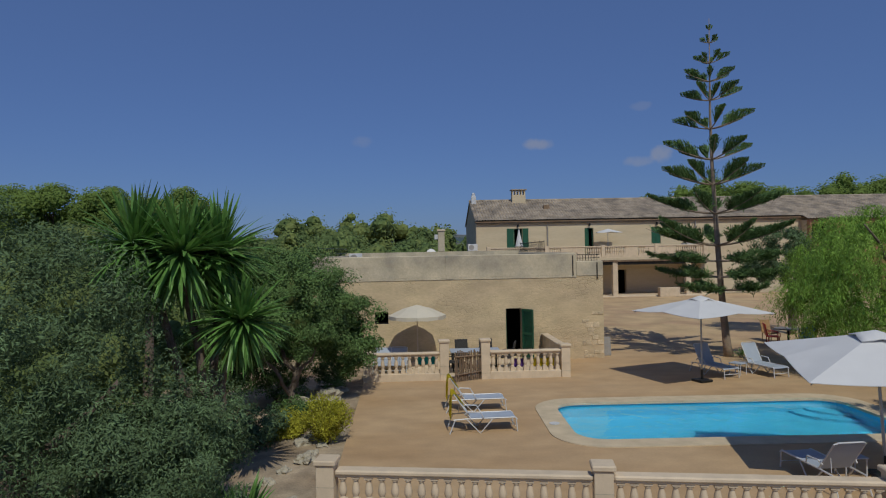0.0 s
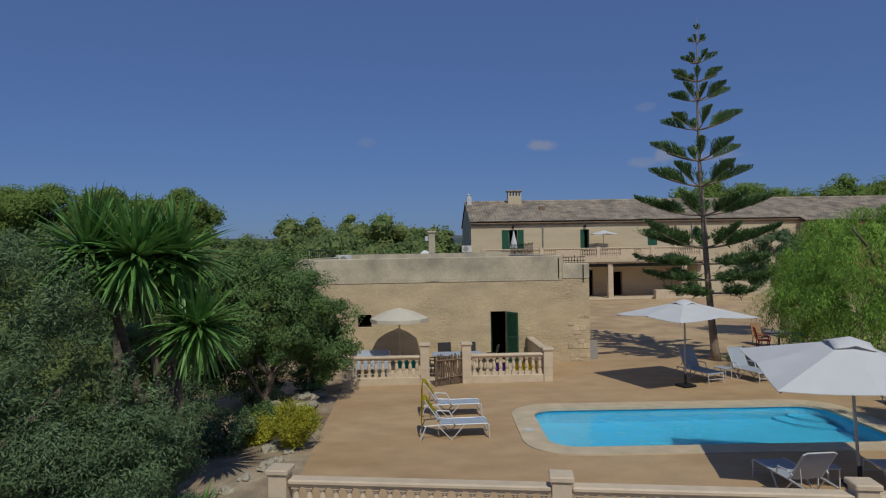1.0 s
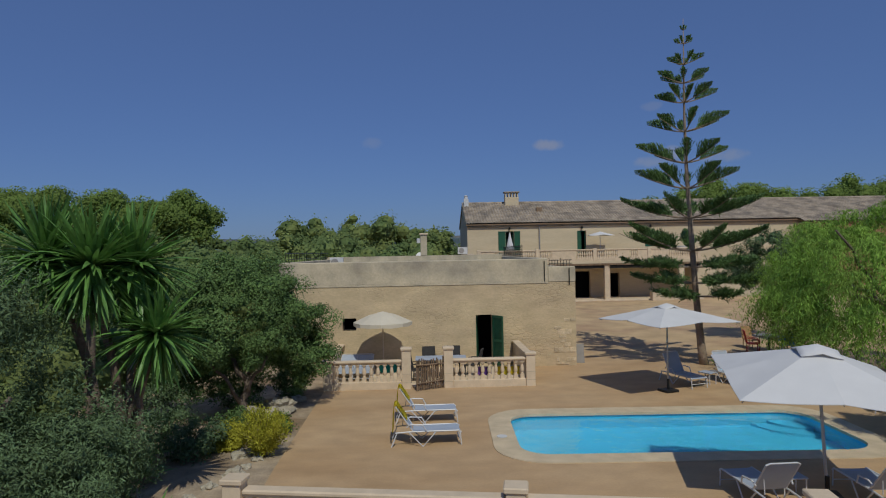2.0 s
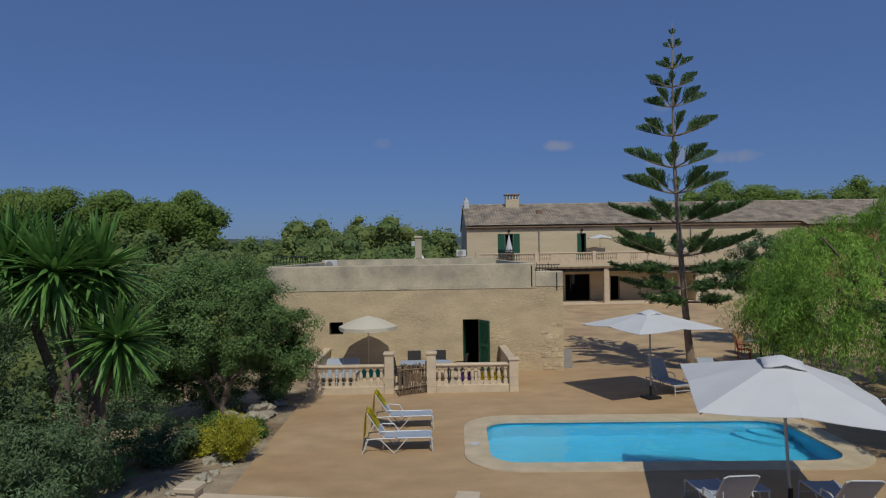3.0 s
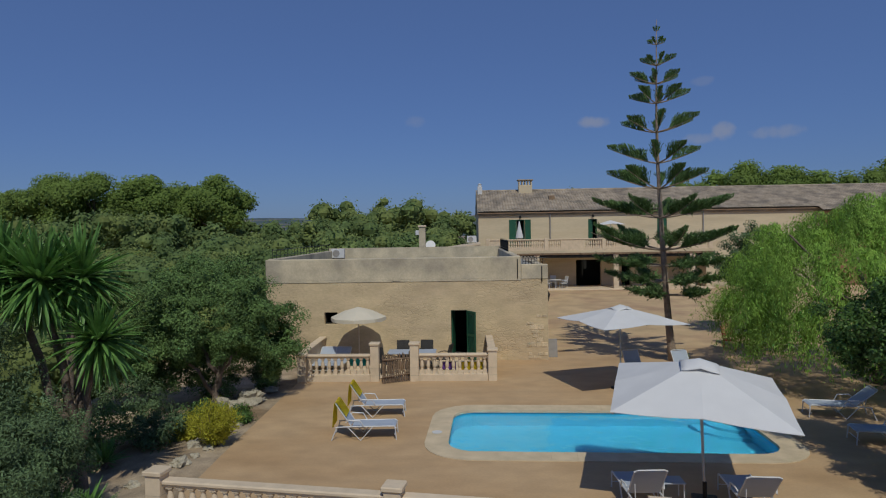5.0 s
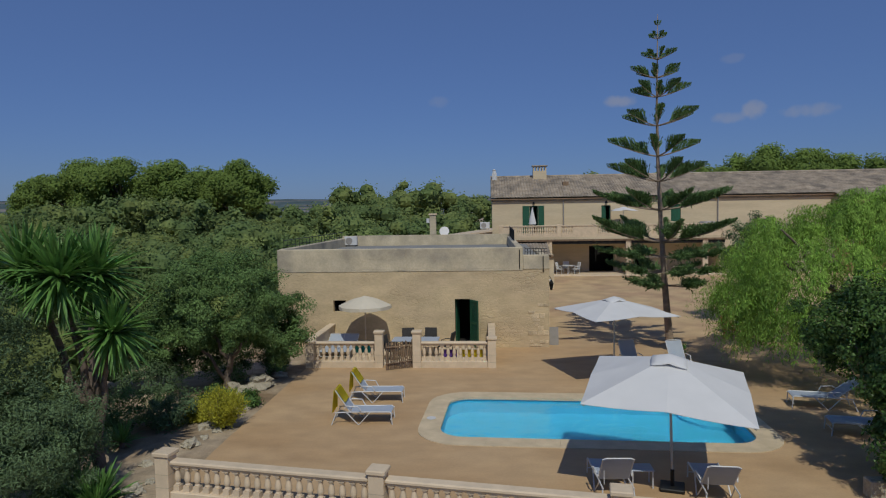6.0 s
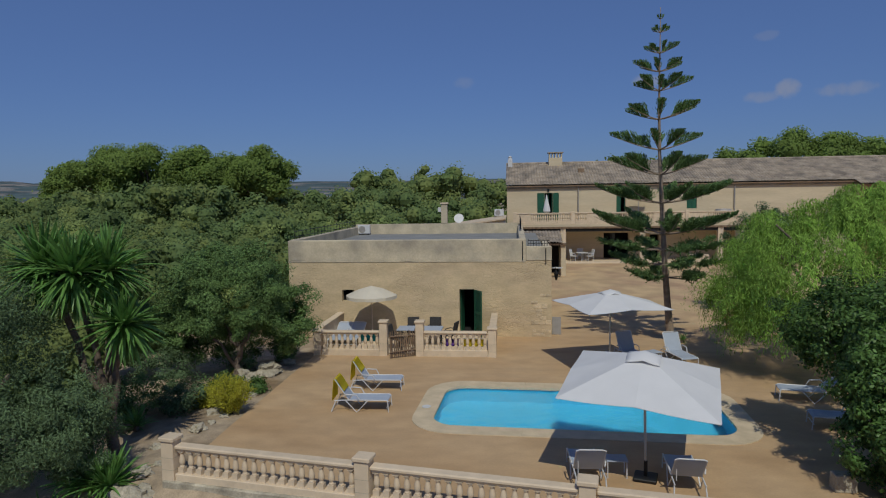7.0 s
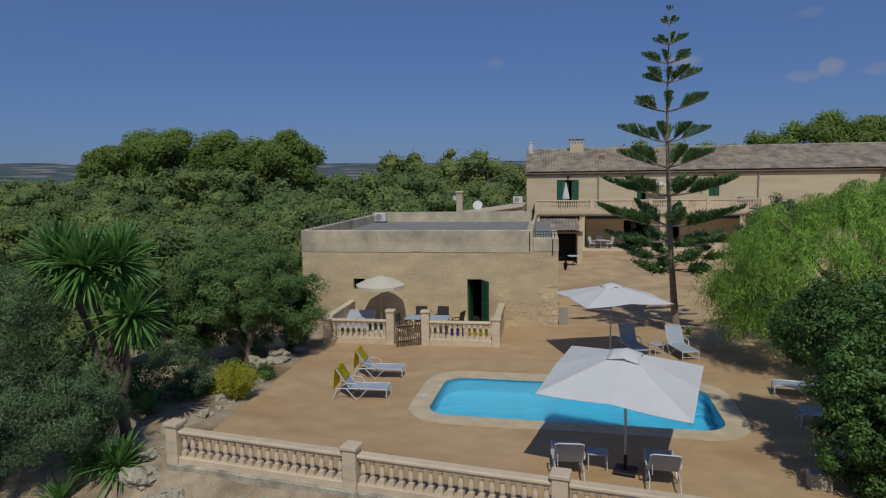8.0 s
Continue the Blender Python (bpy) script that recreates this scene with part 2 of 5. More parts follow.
# ---- building blocks ----
def part(name, bm, material, parent=None, label="", smooth=False):
    me = bpy.data.meshes.new(name)
    if isinstance(bm, tuple):
        me.from_pydata(*bm)
    else:
        bmesh.ops.recalc_face_normals(bm, faces=bm.faces)
        bm.to_mesh(me)
        bm.free()
    me.materials.append(M[material])
    if smooth:
        me.shade_smooth()
    ob = new(name, me)
    ob.parent = parent
    return tagged(ob, label)


def thing(name, label, category, m=None, group="", kind=""):
    ob = new(name)
    if m:
        ob.matrix_world = m
    return tagged(ob, label, category, group, kind)


def box(bm, x0, x1, y0, y1, z0, z1, bevel=0.0, m=None):
    v = bmesh.ops.create_cube(bm, size=1)["verts"]
    for p in v:
        p.co = Vector((x0 + (p.co.x + .5) * (x1 - x0), y0 + (p.co.y + .5) * (y1 - y0), z0 + (p.co.z + .5) * (z1 - z0)))
    if bevel:
        es = {e for p in v for e in p.link_edges}
        r = bmesh.ops.bevel(bm, geom=list(es), offset=bevel, segments=1, affect="EDGES")
        v = list({p for f in r["faces"] for p in f.verts} | {p for p in v if p.is_valid})
    if m:
        bmesh.ops.transform(bm, matrix=m, verts=v)
    return bm


def boxed(*a, **k):
    return box(bmesh.new(), *a, **k)


def tube(bm, pts, radii, n=8):
    """A tapered tube along points."""
    rings = []
    pts = [Vector(p) for p in pts]
    if not hasattr(radii, "__len__"):
        radii = [radii] * len(pts)
    for i, p in enumerate(pts):
        d = (pts[min(i + 1, len(pts) - 1)] - pts[max(i - 1, 0)]).normalized()
        a = d.cross(Vector((0, 0, 1)) if abs(d.z) < 0.9 else Vector((1, 0, 0))).normalized()
        b = d.cross(a)
        rings.append([bm.verts.new(p + (a * math.cos(2 * math.pi * k / n) + b * math.sin(2 * math.pi * k / n)) * radii[i]) for k in range(n)])
    for r, s in zip(rings, rings[1:]):
        for k in range(n):
            bm.faces.new((r[k], r[(k + 1) % n], s[(k + 1) % n], s[k]))
    bm.faces.new(rings[0][::-1])
    bm.faces.new(rings[-1])
    return bm


def tubed(pts, radii, n=8):
    return tube(bmesh.new(), pts, radii, n)


def lathe(bm, profile, n=8, at=(0, 0, 0)):
    return tube(bm, [(at[0], at[1], at[2] + z) for r, z in profile], [r for r, z in profile], n)


def quads(name, v, n_quads, material, parent=None, label=""):
    """One mesh of many separate four-cornered leaves from an array of corners."""
    me = bpy.data.meshes.new(name)
    v = np.asarray(v, dtype=np.float32).reshape(-1, 3)
    me.vertices.add(len(v))
    me.vertices.foreach_set("co", v.ravel())
    me.loops.add(n_quads * 4)
    me.loops.foreach_set("vertex_index", np.arange(n_quads * 4, dtype=np.int32))
    me.polygons.add(n_quads)
    me.polygons.foreach_set("loop_start", np.arange(0, n_quads * 4, 4, dtype=np.int32))
    me.update(calc_edges=True)
    me.materials.append(M[material])
    ob = new(name, me)
    ob.parent = parent
    return tagged(ob, label)


def unit(a):
    return a / np.maximum(np.linalg.norm(a, axis=1, keepdims=True), 1e-6)


def leaf_corners(rng, pos, axis, length, width, facing=None):
    """Diamond leaves at pos along axis, facing one way or any."""
    axis = unit(axis)
    side = unit(np.cross(axis, rng.normal(size=pos.shape) if facing is None else facing)) * (np.asarray(width).reshape(-1, 1) / 2)
    tip = axis * np.asarray(length).reshape(-1, 1)
    return np.stack([pos, pos + tip * 0.5 + side, pos + tip, pos + tip * 0.5 - side], axis=1)


def crown(rng, centre, size, clumps, n, length, width, clump_r=0.35, hollow=0.35, up=0.35):
    """Leaves in clumps that fill the outside of an uneven ellipsoid."""
    d = unit(rng.normal(size=(clumps, 3)))
    r = (hollow + (1 - hollow) * rng.random((clumps, 1)) ** 0.5) * (0.8 + 0.3 * rng.random((clumps, 1)))
    c = np.array(centre) + d * r * np.array(size)
    k = rng.integers(0, clumps, n)
    e = unit(rng.normal(size=(n, 3)))
    cr = clump_r * (0.6 + 0.8 * rng.random(clumps))
    p = c[k] + e * (cr[k] * rng.random(n) ** 0.4).reshape(-1, 1) * np.array([1, 1, 0.75])
    face = unit(e * 0.8 + d[k] * 0.5 + rng.normal(size=(n, 3)) * 0.4 + np.array([0, 0, up]))
    ax = np.cross(face, rng.normal(size=(n, 3)))
    return leaf_corners(rng, p, ax, length * (0.7 + 0.6 * rng.random(n)), width * (0.7 + 0.6 * rng.random(n)), face)


def trunk(bm, rng, base, top, r0, r1, bend=0.15, n=8, seg=6):
    base, top = Vector(base), Vector(top)
    pts, rad = [], []
    for i in range(seg + 1):
        u = i / seg
        w = Vector(rng.normal(size=3)) * bend * (0 if i in (0, seg) else 1)
        pts.append(base.lerp(top, u) + w)
        rad.append(r0 + (r1 - r0) * u)
    return tube(bm, pts, rad, n)


# ---- ground, terrace and pool ----
FRONT = [(-2.64, 10.80), (2.07, 10.03), (6.60, 9.27), (11.2, 8.52), (15.9, 7.75), (20.6, 6.98)]


def front_y(x):
    return 10.80 - (x + 2.64) * 0.1645


def ground_z(x, y):
    """The land: level round the terrace, lower before it, rising gently to the farmhouse and far off."""
    z = -0.08
    below = min(1.0, max(0.0, (front_y(x) - 0.1 - y) / 1.6))
    z -= 1.1 * below
    west = min(1.0, max(0.0, (-3.6 - x) / 5.0))
    z -= 0.35 * west * (1 - below)
    if y > 28:
        z += min(1.0, (y - 28) / 24) * 0.42
    far = max(0.0, math.hypot(x - 5, y - 30) - 160)
    z += -2.0 * min(1.0, far / 200)
    rough = 0.10 * noise.noise((x * 0.45, y * 0.45, 0)) + 0.04 * noise.noise((x * 1.6, y * 1.6, 3))
    if x < -2.9 or y < front_y(x) - 0.3:
        z += rough
    return z


def graded(lo, hi, near_lo, near_hi, step, grow=1.5):
    a = list(np.arange(near_lo, near_hi + 1e-6, step))
    s, v = step, near_hi
    while v < hi:
        s *= grow
        v = min(hi, v + s)
        a.append(v)
    s, v = step, near_lo
    while v > lo:
        s *= grow
        v = max(lo, v - s)
        a.insert(0, v)
    return a


gx, gy = graded(-3500, 3500, -14, 20, 0.5), graded(-600, 4200, -4, 30, 0.5)
gv = [(x, y, ground_z(x, y)) for y in gy for x in gx]
gw = len(gx)
gf = [(j * gw + i, j * gw + i + 1, (j + 1) * gw + i + 1, (j + 1) * gw + i) for j in range(len(gy) - 1) for i in range(gw - 1)]
# the pool pit stands below the terrace: leave the land open under it
gf = [f for f in gf if not (2.0 < gv[f[0]][0] and gv[f[1]][0] < 12.6 and 13.0 < gv[f[0]][1] and gv[f[2]][1] < 19.4)]
ground = tagged(part("ground", (gv, [], gf), "earth", smooth=True), "dry brown earth with stones and litter round the terrace", "ground", kind="structure")

POOL = pose(7.08, 16.17, 0, 0, 0, -2.3)
PL, PW = 4.18, 1.86


def rounded(hx, hy, r, n=7):
    pts = []
    for cx, cy, a0 in ((hx - r, hy - r, 0), (-hx + r, hy - r, 90), (-hx + r, -hy + r, 180), (hx - r, -hy + r, 270)):
        for k in range(n):
            a = radians(a0 + 90 * k / (n - 1))
            pts.append((cx + r * math.cos(a), cy + r * math.sin(a)))
    return pts


inner, outer = rounded(PL, PW, 0.75), rounded(PL + 0.58, PW + 0.58, 1.25)
nn = len(inner)
terrace_outline = [(-2.85, 22.3), (-2.75, 14), (-2.64, 10.8), (20.6, 6.98), (46, 6.98), (46, 28), (-2.85, 28)]
bm = bmesh.new()
for loop in (terrace_outline, [(POOL @ Vector((x, y, 0))).xy for x, y in outer]):
    vs = [bm.verts.new((p[0], p[1], 0)) for p in loop]
    for a, b in zip(vs, vs[1:] + vs[:1]):
        bm.edges.new((a, b))
bmesh.ops.triangle_fill(bm, use_beauty=True, edges=bm.edges[:])
for f in bm.faces:
    if f.normal.z < 0:
        f.normal_flip()
r = bmesh.ops.extrude_face_region(bm, geom=bm.faces[:])
bmesh.ops.translate(bm, vec=(0, 0, -0.05), verts=[v for v in r["geom"] if isinstance(v, bmesh.types.BMVert)])
pavement = tagged(part("pavement", bm, "terrace"), "terracotta-coloured stamped concrete terrace round the pool", "terrace", kind="structure")

# the sandy courtyard between the terrace and the farmhouse
cx_, cy_ = np.linspace(-2.8, 62, 66), np.linspace(28, 54, 27)
cv = [(x, y, min(1.0, (y - 28) / 24) * 0.42 + 0.004) for y in cy_ for x in cx_]
cf = [(j * 66 + i, j * 66 + i + 1, (j + 1) * 66 + i + 1, (j + 1) * 66 + i) for j in range(26) for i in range(65)]
tagged(part("courtyard", (cv, [], cf), "sand", smooth=True), "pale orange sandy courtyard before the farmhouse", "courtyard", kind="structure")

pool = thing("swimming_pool", "rectangular blue swimming pool with rounded corners and a pale stone coping", "swimming pool", POOL)
DEPTH = 1.25
v = [(x, y, -0.03) for x, y in inner] + [(x, y, -DEPTH) for x, y in inner]
f = [(k, (k + 1) % nn, nn + (k + 1) % nn, nn + k) for k in range(nn)] + [tuple(range(2 * nn - 1, nn - 1, -1))]
part("basin", (v, [], f), "poolwall", pool, "light blue pool lining")
# the coping is cut into stones along its ring
ring = []
for k in range(nn):
    a, b = Vector(inner[k]), Vector(inner[(k + 1) % nn])
    c, d = Vector(outer[k]), Vector(outer[(k + 1) % nn])
    m = max(1, round((b - a).length / 0.62))
    for q in range(m):
        ring.append((a.lerp(b, q / m), a.lerp(b, (q + 1) / m), c.lerp(d, q / m), c.lerp(d, (q + 1) / m)))
for a, b, c, d in ring:
    g = 0.0025 if (b - a).length > 0.4 else 0.0
    a2, b2, c2, d2 = a.lerp(b, g), b.lerp(a, g), c.lerp(d, g), d.lerp(c, g)
    i1, i2 = a2 + (a2 - c2).normalized() * 0.04, b2 + (b2 - d2).normalized() * 0.04
    top = [(i1.x, i1.y, 0.018), (i2.x, i2.y, 0.018), (d2.x, d2.y, 0.022), (c2.x, c2.y, 0.022)]
    low = [(x, y, -0.05) for x, y, z in top]
    part("coping_stone", (top + low, [], [(0, 1, 2, 3), (7, 6, 5, 4), (0, 4, 5, 1), (1, 5, 6, 2), (2, 6, 7, 3), (3, 7, 4, 0)]), "coping", pool)
# steps across the far corner
for k in range(2):
    r0 = 1.3 - 0.45 * k
    bm = bmesh.new()
    lo = [bm.verts.new((PL - 0.03, PW - 0.03, z)) for z in (-DEPTH + 0.004, -1.0 + 0.24 * k)]
    arcs = [[bm.verts.new((PL - 0.03 - r0 * math.cos(q * math.pi / 16), PW - 0.03 - r0 * math.sin(q * math.pi / 16), v.co.z)) for q in range(9)] for v in lo]
    for q in range(8):
        bm.faces.new((lo[1], arcs[1][q], arcs[1][q + 1]))
        bm.faces.new((arcs[0][q], arcs[0][q + 1], arcs[1][q + 1], arcs[1][q]))
    part("step", bm, "poolwall", pool)
v = [(x, y, -0.10) for x, y in rounded(PL - 0.002, PW - 0.002, 0.75)]
water = tagged(part("water", (v, [], [tuple(range(nn))]), "water"), "clear still pool water", "water", kind="structure")
water.matrix_world = POOL
water.visible_shadow = False
part("skimmer_lid", lathe(bmesh.new(), [(0.14, 0.02), (0.14, 0.03), (0.12, 0.034)], 14, (-PL - 0.32, -0.35, 0.003)), "white_frame", pool, "round white skimmer lid")


# ---- balustrades ----
BALUSTER = [(0.056, 0.115), (0.062, 0.135), (0.05, 0.15), (0.046, 0.165), (0.066, 0.20), (0.072, 0.24), (0.064, 0.30), (0.044, 0.38), (0.038, 0.40), (0.06, 0.415), (0.064, 0.445)]
_bm = lathe(bmesh.new(), BALUSTER, 10)
box(_bm, -0.07, 0.07, -0.07, 0.07, 0, 0.118)
box(_bm, -0.068, 0.068, -0.068, 0.068, 0.442, 0.48)
baluster_mesh = bpy.data.meshes.new("baluster")
_bm.to_mesh(baluster_mesh)
_bm.free()
baluster_mesh.materials.append(M["stone"])
baluster_mesh.shade_smooth()
baluster_mesh.set_sharp_from_angle(angle=radians(40))


def post(parent, x, h, w=0.32, bottom=-0.2):
    p = part("post", boxed(x - w / 2, x + w / 2, -w / 2, w / 2, bottom, h - 0.1, 0.012), "stone", parent)
    part("cap", boxed(x - w / 2 - 0.04, x + w / 2 + 0.04, -w / 2 - 0.04, w / 2 + 0.04, h - 0.098, h, 0.02), "stone", p)
    for z in (0.22, 0.5):
        part("joint", boxed(x - w / 2 - 0.002, x + w / 2 + 0.002, -w / 2 - 0.002, w / 2 + 0.002, z, z + 0.008), "rock", p)
    return p


def bay(parent, x0, x1, n, low, rail, bh):
    """A stretch of plinth, turned balusters and moulded rail from x0 to x1."""
    part("plinth", boxed(x0, x1, -0.13, 0.13, -0.2, low, 0.015), "stone", parent)
    part("rail", box(boxed(x0, x1, -0.13, 0.13, rail - 0.09, rail, 0.025), x0, x1, -0.09, 0.09, rail - 0.13, rail - 0.088, 0.01), "stone", parent)
    for k in range(n):
        b = new("baluster", baluster_mesh)
        b.parent = parent
        b.matrix_local = pose(x0 + (k + 0.5) * (x1 - x0) / n, 0, low - 0.004) @ Matrix.Diagonal((1, 1, bh / 0.48, 1))


for k, (a, b) in enumerate(zip(FRONT, FRONT[1:])):
    d = Vector(b) - Vector(a)
    e = thing("balustrade", "cream cast-stone balustrade with turned balusters at the terrace's edge", "balustrade", pose(*a, 0, 0, 0, math.degrees(math.atan2(d.y, d.x))), "front balustrade bays")
    post(e, 0, 0.98, bottom=-0.25)
    bay(e, 0.17, d.length - 0.17, 19, 0.14, 0.80, 0.535)

e = thing("balustrade", "cream cast-stone balustrade with taller gate posts before the stone annexe", "balustrade", pose(0, 22.2, 0))
post(e, -2.72, 1.05)
bay(e, -2.55, -0.16, 10, 0.26, 1.0, 0.61)
post(e, 0.0, 1.43)
post(e, 1.47, 1.43)
bay(e, 1.63, 4.18, 11, 0.26, 1.0, 0.61)
post(e, 4.35, 1.18)
for x, nm in ((-2.72, "side_wall"), (4.35, "side_wall")):
    part(nm, boxed(x - 0.1, x + 0.1, 0.165, 3.55, -0.1, 1.02), "stone", e, "rendered side wall of the small patio")
    part("coping", boxed(x - 0.15, x + 0.15, 0.2, 3.55, 1.024, 1.10, 0.02), "stone", e)

# ---- stone annexe with the flat roof ----
AX0, AX1, AX2, AY0, AY1 = -5.15, 5.75, 6.87, 25.8, 38.6


def wall_with_holes(bm, x0, x1, z0, z1, y0, y1, holes):
    """A wall along x with rectangular openings that go right through it."""
    xs = sorted({x0, x1, *[h[0] for h in holes], *[h[1] for h in holes]})
    zs = sorted({z0, z1, *[h[2] for h in holes], *[h[3] for h in holes]})
    for xa, xb in zip(xs, xs[1:]):
        for za, zb in zip(zs, zs[1:]):
            if not any(h[0] <= xa and xb <= h[1] and h[2] <= za and zb <= h[3] for h in holes):
                box(bm, xa, xb, y0, y1, za, zb)
    bmesh.ops.remove_doubles(bm, verts=bm.verts, dist=1e-4)
    inner_f = {}
    for f in bm.faces:
        inner_f.setdefault(tuple(round(c, 3) for c in f.calc_center_median()), []).append(f)
    bmesh.ops.delete(bm, geom=[f for fs in inner_f.values() if len(fs) > 1 for f in fs], context="FACES_ONLY")
    return bm


annexe = thing("annexe", "weathered sandstone annexe with a flat roof and parapet", "building")
part("wall", wall_with_holes(bmesh.new(), AX0, AX2, -0.1, 3.42, AY0, AY0 + 0.45, [(-2.66, -2.1, 1.6, 2.12), (2.76, 3.42, 0.1, 2.15)]), "plaster", annexe, "rough plaster over rubble stone")
part("side_wall", boxed(AX0, AX0 + 0.4, AY0 + 0.45, AY1, -0.1, 3.42), "plaster", annexe)
part("side_wall", boxed(AX2 - 0.4, AX2, AY0 + 0.45, AY1 - 4, -0.1, 3.42), "plaster", annexe)
part("rear_wall", boxed(AX0, AX1, AY1, AY1 + 0.4, -0.1, 4.55), "parapet", annexe)
part("parapet", boxed(AX0 - 0.015, AX1, AY0 - 0.015, AY0 + 0.34, 3.424, 4.40, 0.03), "parapet", annexe, "grey-stained rendered parapet")
part("parapet", boxed(AX1 + 0.002, AX2 + 0.015, AY0 - 0.012, AY0 + 0.34, 3.424, 4.06, 0.03), "parapet", annexe)
part("parapet", boxed(AX0 - 0.013, AX0 + 0.3, AY0 + 0.345, AY1, 3.424, 4.42, 0.03), "parapet", annexe)
part("parapet", boxed(AX1 - 0.3, AX1, AY0 + 0.345, AY1, 3.424, 4.42, 0.03), "parapet", annexe)
part("parapet", boxed(AX2 - 0.3, AX2 + 0.01, AY0 + 0.345, AY0 + 5, 3.424, 4.0, 0.03), "parapet", annexe)
part("flat_roof", boxed(AX0 + 0.3, AX2 - 0.3, AY0 + 0.345, AY1, 3.30, 3.9), "roofing", annexe, "grey flat roof")
part("string_course", boxed(AX0 - 0.02, AX1, AY0 - 0.024, AY0 - 0.0155, 3.39, 3.45, 0.003), "parapet", annexe)
part("downpipe", tubed([(5.60, AY0 - 0.05, 4.3), (5.60, AY0 - 0.05, 3.47)], 0.02, 6), "iron", annexe)
part("downpipe", tubed([(6.62, AY0 - 0.05, 4.0), (6.62, AY0 - 0.05, 3.3)], 0.02, 6), "iron", annexe)
for row, (za, zb) in enumerate(((3.49, 3.92), (3.935, 4.36))):
    x = AX0 + 0.05 + 0.3 * row
    while x < AX1 - 0.9:
        w_ = 0.78 + 0.22 * math.sin(x * 3.7)
        if not 0.0 < x + w_ / 2 < 0.9:
            part("block", boxed(x, x + w_ - 0.012, AY0 - 0.0195, AY0 - 0.0152, za, zb), "parapet", annexe)
        x += w_
part("pilaster", boxed(0.30, 0.62, AY0 - 0.045, AY0 - 0.0205, 3.43, 4.36), "parapet", annexe)
# the unlit room's shade is painted: a near-black sheet and floor behind the openings
part("room_back", boxed(AX0 + 0.4, AX2 - 0.4, AY0 + 3.0, AY0 + 3.1, -0.05, 3.3), "dark", annexe, "near-black sheet painted as the shade of the room behind the door")
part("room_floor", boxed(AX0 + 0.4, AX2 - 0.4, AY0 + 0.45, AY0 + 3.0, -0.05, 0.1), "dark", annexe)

# ---- farmhouse ----
HX0, HX1, HY, EAVE, RIDGE = 4.6, 60.0, 55.8, 7.15, 9.3
GZ = 0.42
house = thing("farmhouse", "long two-storey sandstone farmhouse with a clay-tiled roof and balcony", "house")
FH_HOLES = [(7.95, 8.7, 3.75, 6.45), (14.3, 15.1, 3.75, 6.4), (20.35, 21.2, 4.9, 6.4), (13.2, 15.4, 0.5, 2.8), (17.2, 18.0, 0.5, 2.6), (9.0, 9.9, 0.5, 2.6)]
part("wall", wall_with_holes(bmesh.new(), HX0, HX1, 0, EAVE - 0.2, HY, HY + 0.5, FH_HOLES), "house", house)
bm = bmesh.new()
gable = [(HY + 0.5, 0), (HY + 10.5, 0), (HY + 10.5, EAVE - 0.2), (HY + 5.5, RIDGE - 0.15), (HY + 0.5, EAVE - 0.05)]
fa = bm.faces.new([bm.verts.new((HX0, y, z)) for y, z in gable])
r = bmesh.ops.extrude_face_region(bm, geom=[fa])
bmesh.ops.translate(bm, vec=(0.5, 0, 0), verts=[v for v in r["geom"] if isinstance(v, bmesh.types.BMVert)])
part("gable_wall", bm, "house", house)
part("rear_wall", boxed(HX0 + 0.5, HX1, HY + 10, HY + 10.5, 0, EAVE - 0.2), "house", house)
# one near-black sheet stands in for the shade of all the rooms
part("room_back", boxed(HX0 + 0.5, HX1, HY + 2.5, HY + 2.6, 0, EAVE - 0.3), "dark", house, "near-black sheet painted as the shade of the rooms behind the openings")


def tiled_slope(x0, x1, y0, z0, y1, z1, pitch=0.26, course=0.38):
    """Rows of barrel tiles on one slope: every second column a cover, courses overlapping."""
    n = int((x1 - x0) / pitch)
    m = int(math.hypot(y1 - y0, z1 - z0) / course)
    xs = np.repeat(np.arange(n), 5) * pitch + np.tile([0, 0.05, 0.13, 0.21, 0.2599], n) * pitch / 0.26 + x0
    hs = np.tile([0.0, 0.06, 0.085, 0.06, 0.0], n)
    rng = np.random.default_rng(5)
    v, f = [], []
    wob = rng.normal(size=(m, n)) * 0.008
    for j in range(m):
        for e2, lift in ((0, 0.035), (1, 0.0)):
            u = (j + e2) / m
            for i in range(5 * n):
                v.append((xs[i], y0 + (y1 - y0) * u, z0 + (z1 - z0) * u + hs[i] * (1 - 0.1 * e2) + lift + wob[j][i // 5]))
    w = 5 * n
    for j in range(m):
        a, b = 2 * j * w, (2 * j + 1) * w
        for i in range(w - 1):
            f.append((a + i, a + i + 1, b + i + 1, b + i))
            if j:
                f.append((a - w + i, a - w + i + 1, a + i + 1, a + i))
    return v, [], f


roof = part("roof", boxed(HX0 - 0.1, 25.0, HY - 0.3, HY + 0.2, EAVE - 0.14, EAVE - 0.06), "wood", house, "weathered brown barrel-tile roof")
part("roof_tiles", tiled_slope(HX0 - 0.1, HX1, HY - 0.35, EAVE - 0.02, HY + 5.5, RIDGE), "tile", roof)
part("rear_slope", ([(HX0 - 0.1, HY + 5.5, RIDGE), (HX1, HY + 5.5, RIDGE), (HX1, HY + 11, EAVE - 0.1), (HX0 - 0.1, HY + 11, EAVE - 0.1)], [], [(0, 1, 2, 3)]), "tile", roof)
part("eave_board", boxed(25.0, HX1, HY - 0.3, HY + 0.2, EAVE - 0.14, EAVE - 0.06), "wood", roof)
part("ridge_tiles", tubed([(HX0 - 0.1, HY + 5.5, RIDGE + 0.06), (HX1, HY + 5.5, RIDGE + 0.06)], 0.12), "tile", roof)
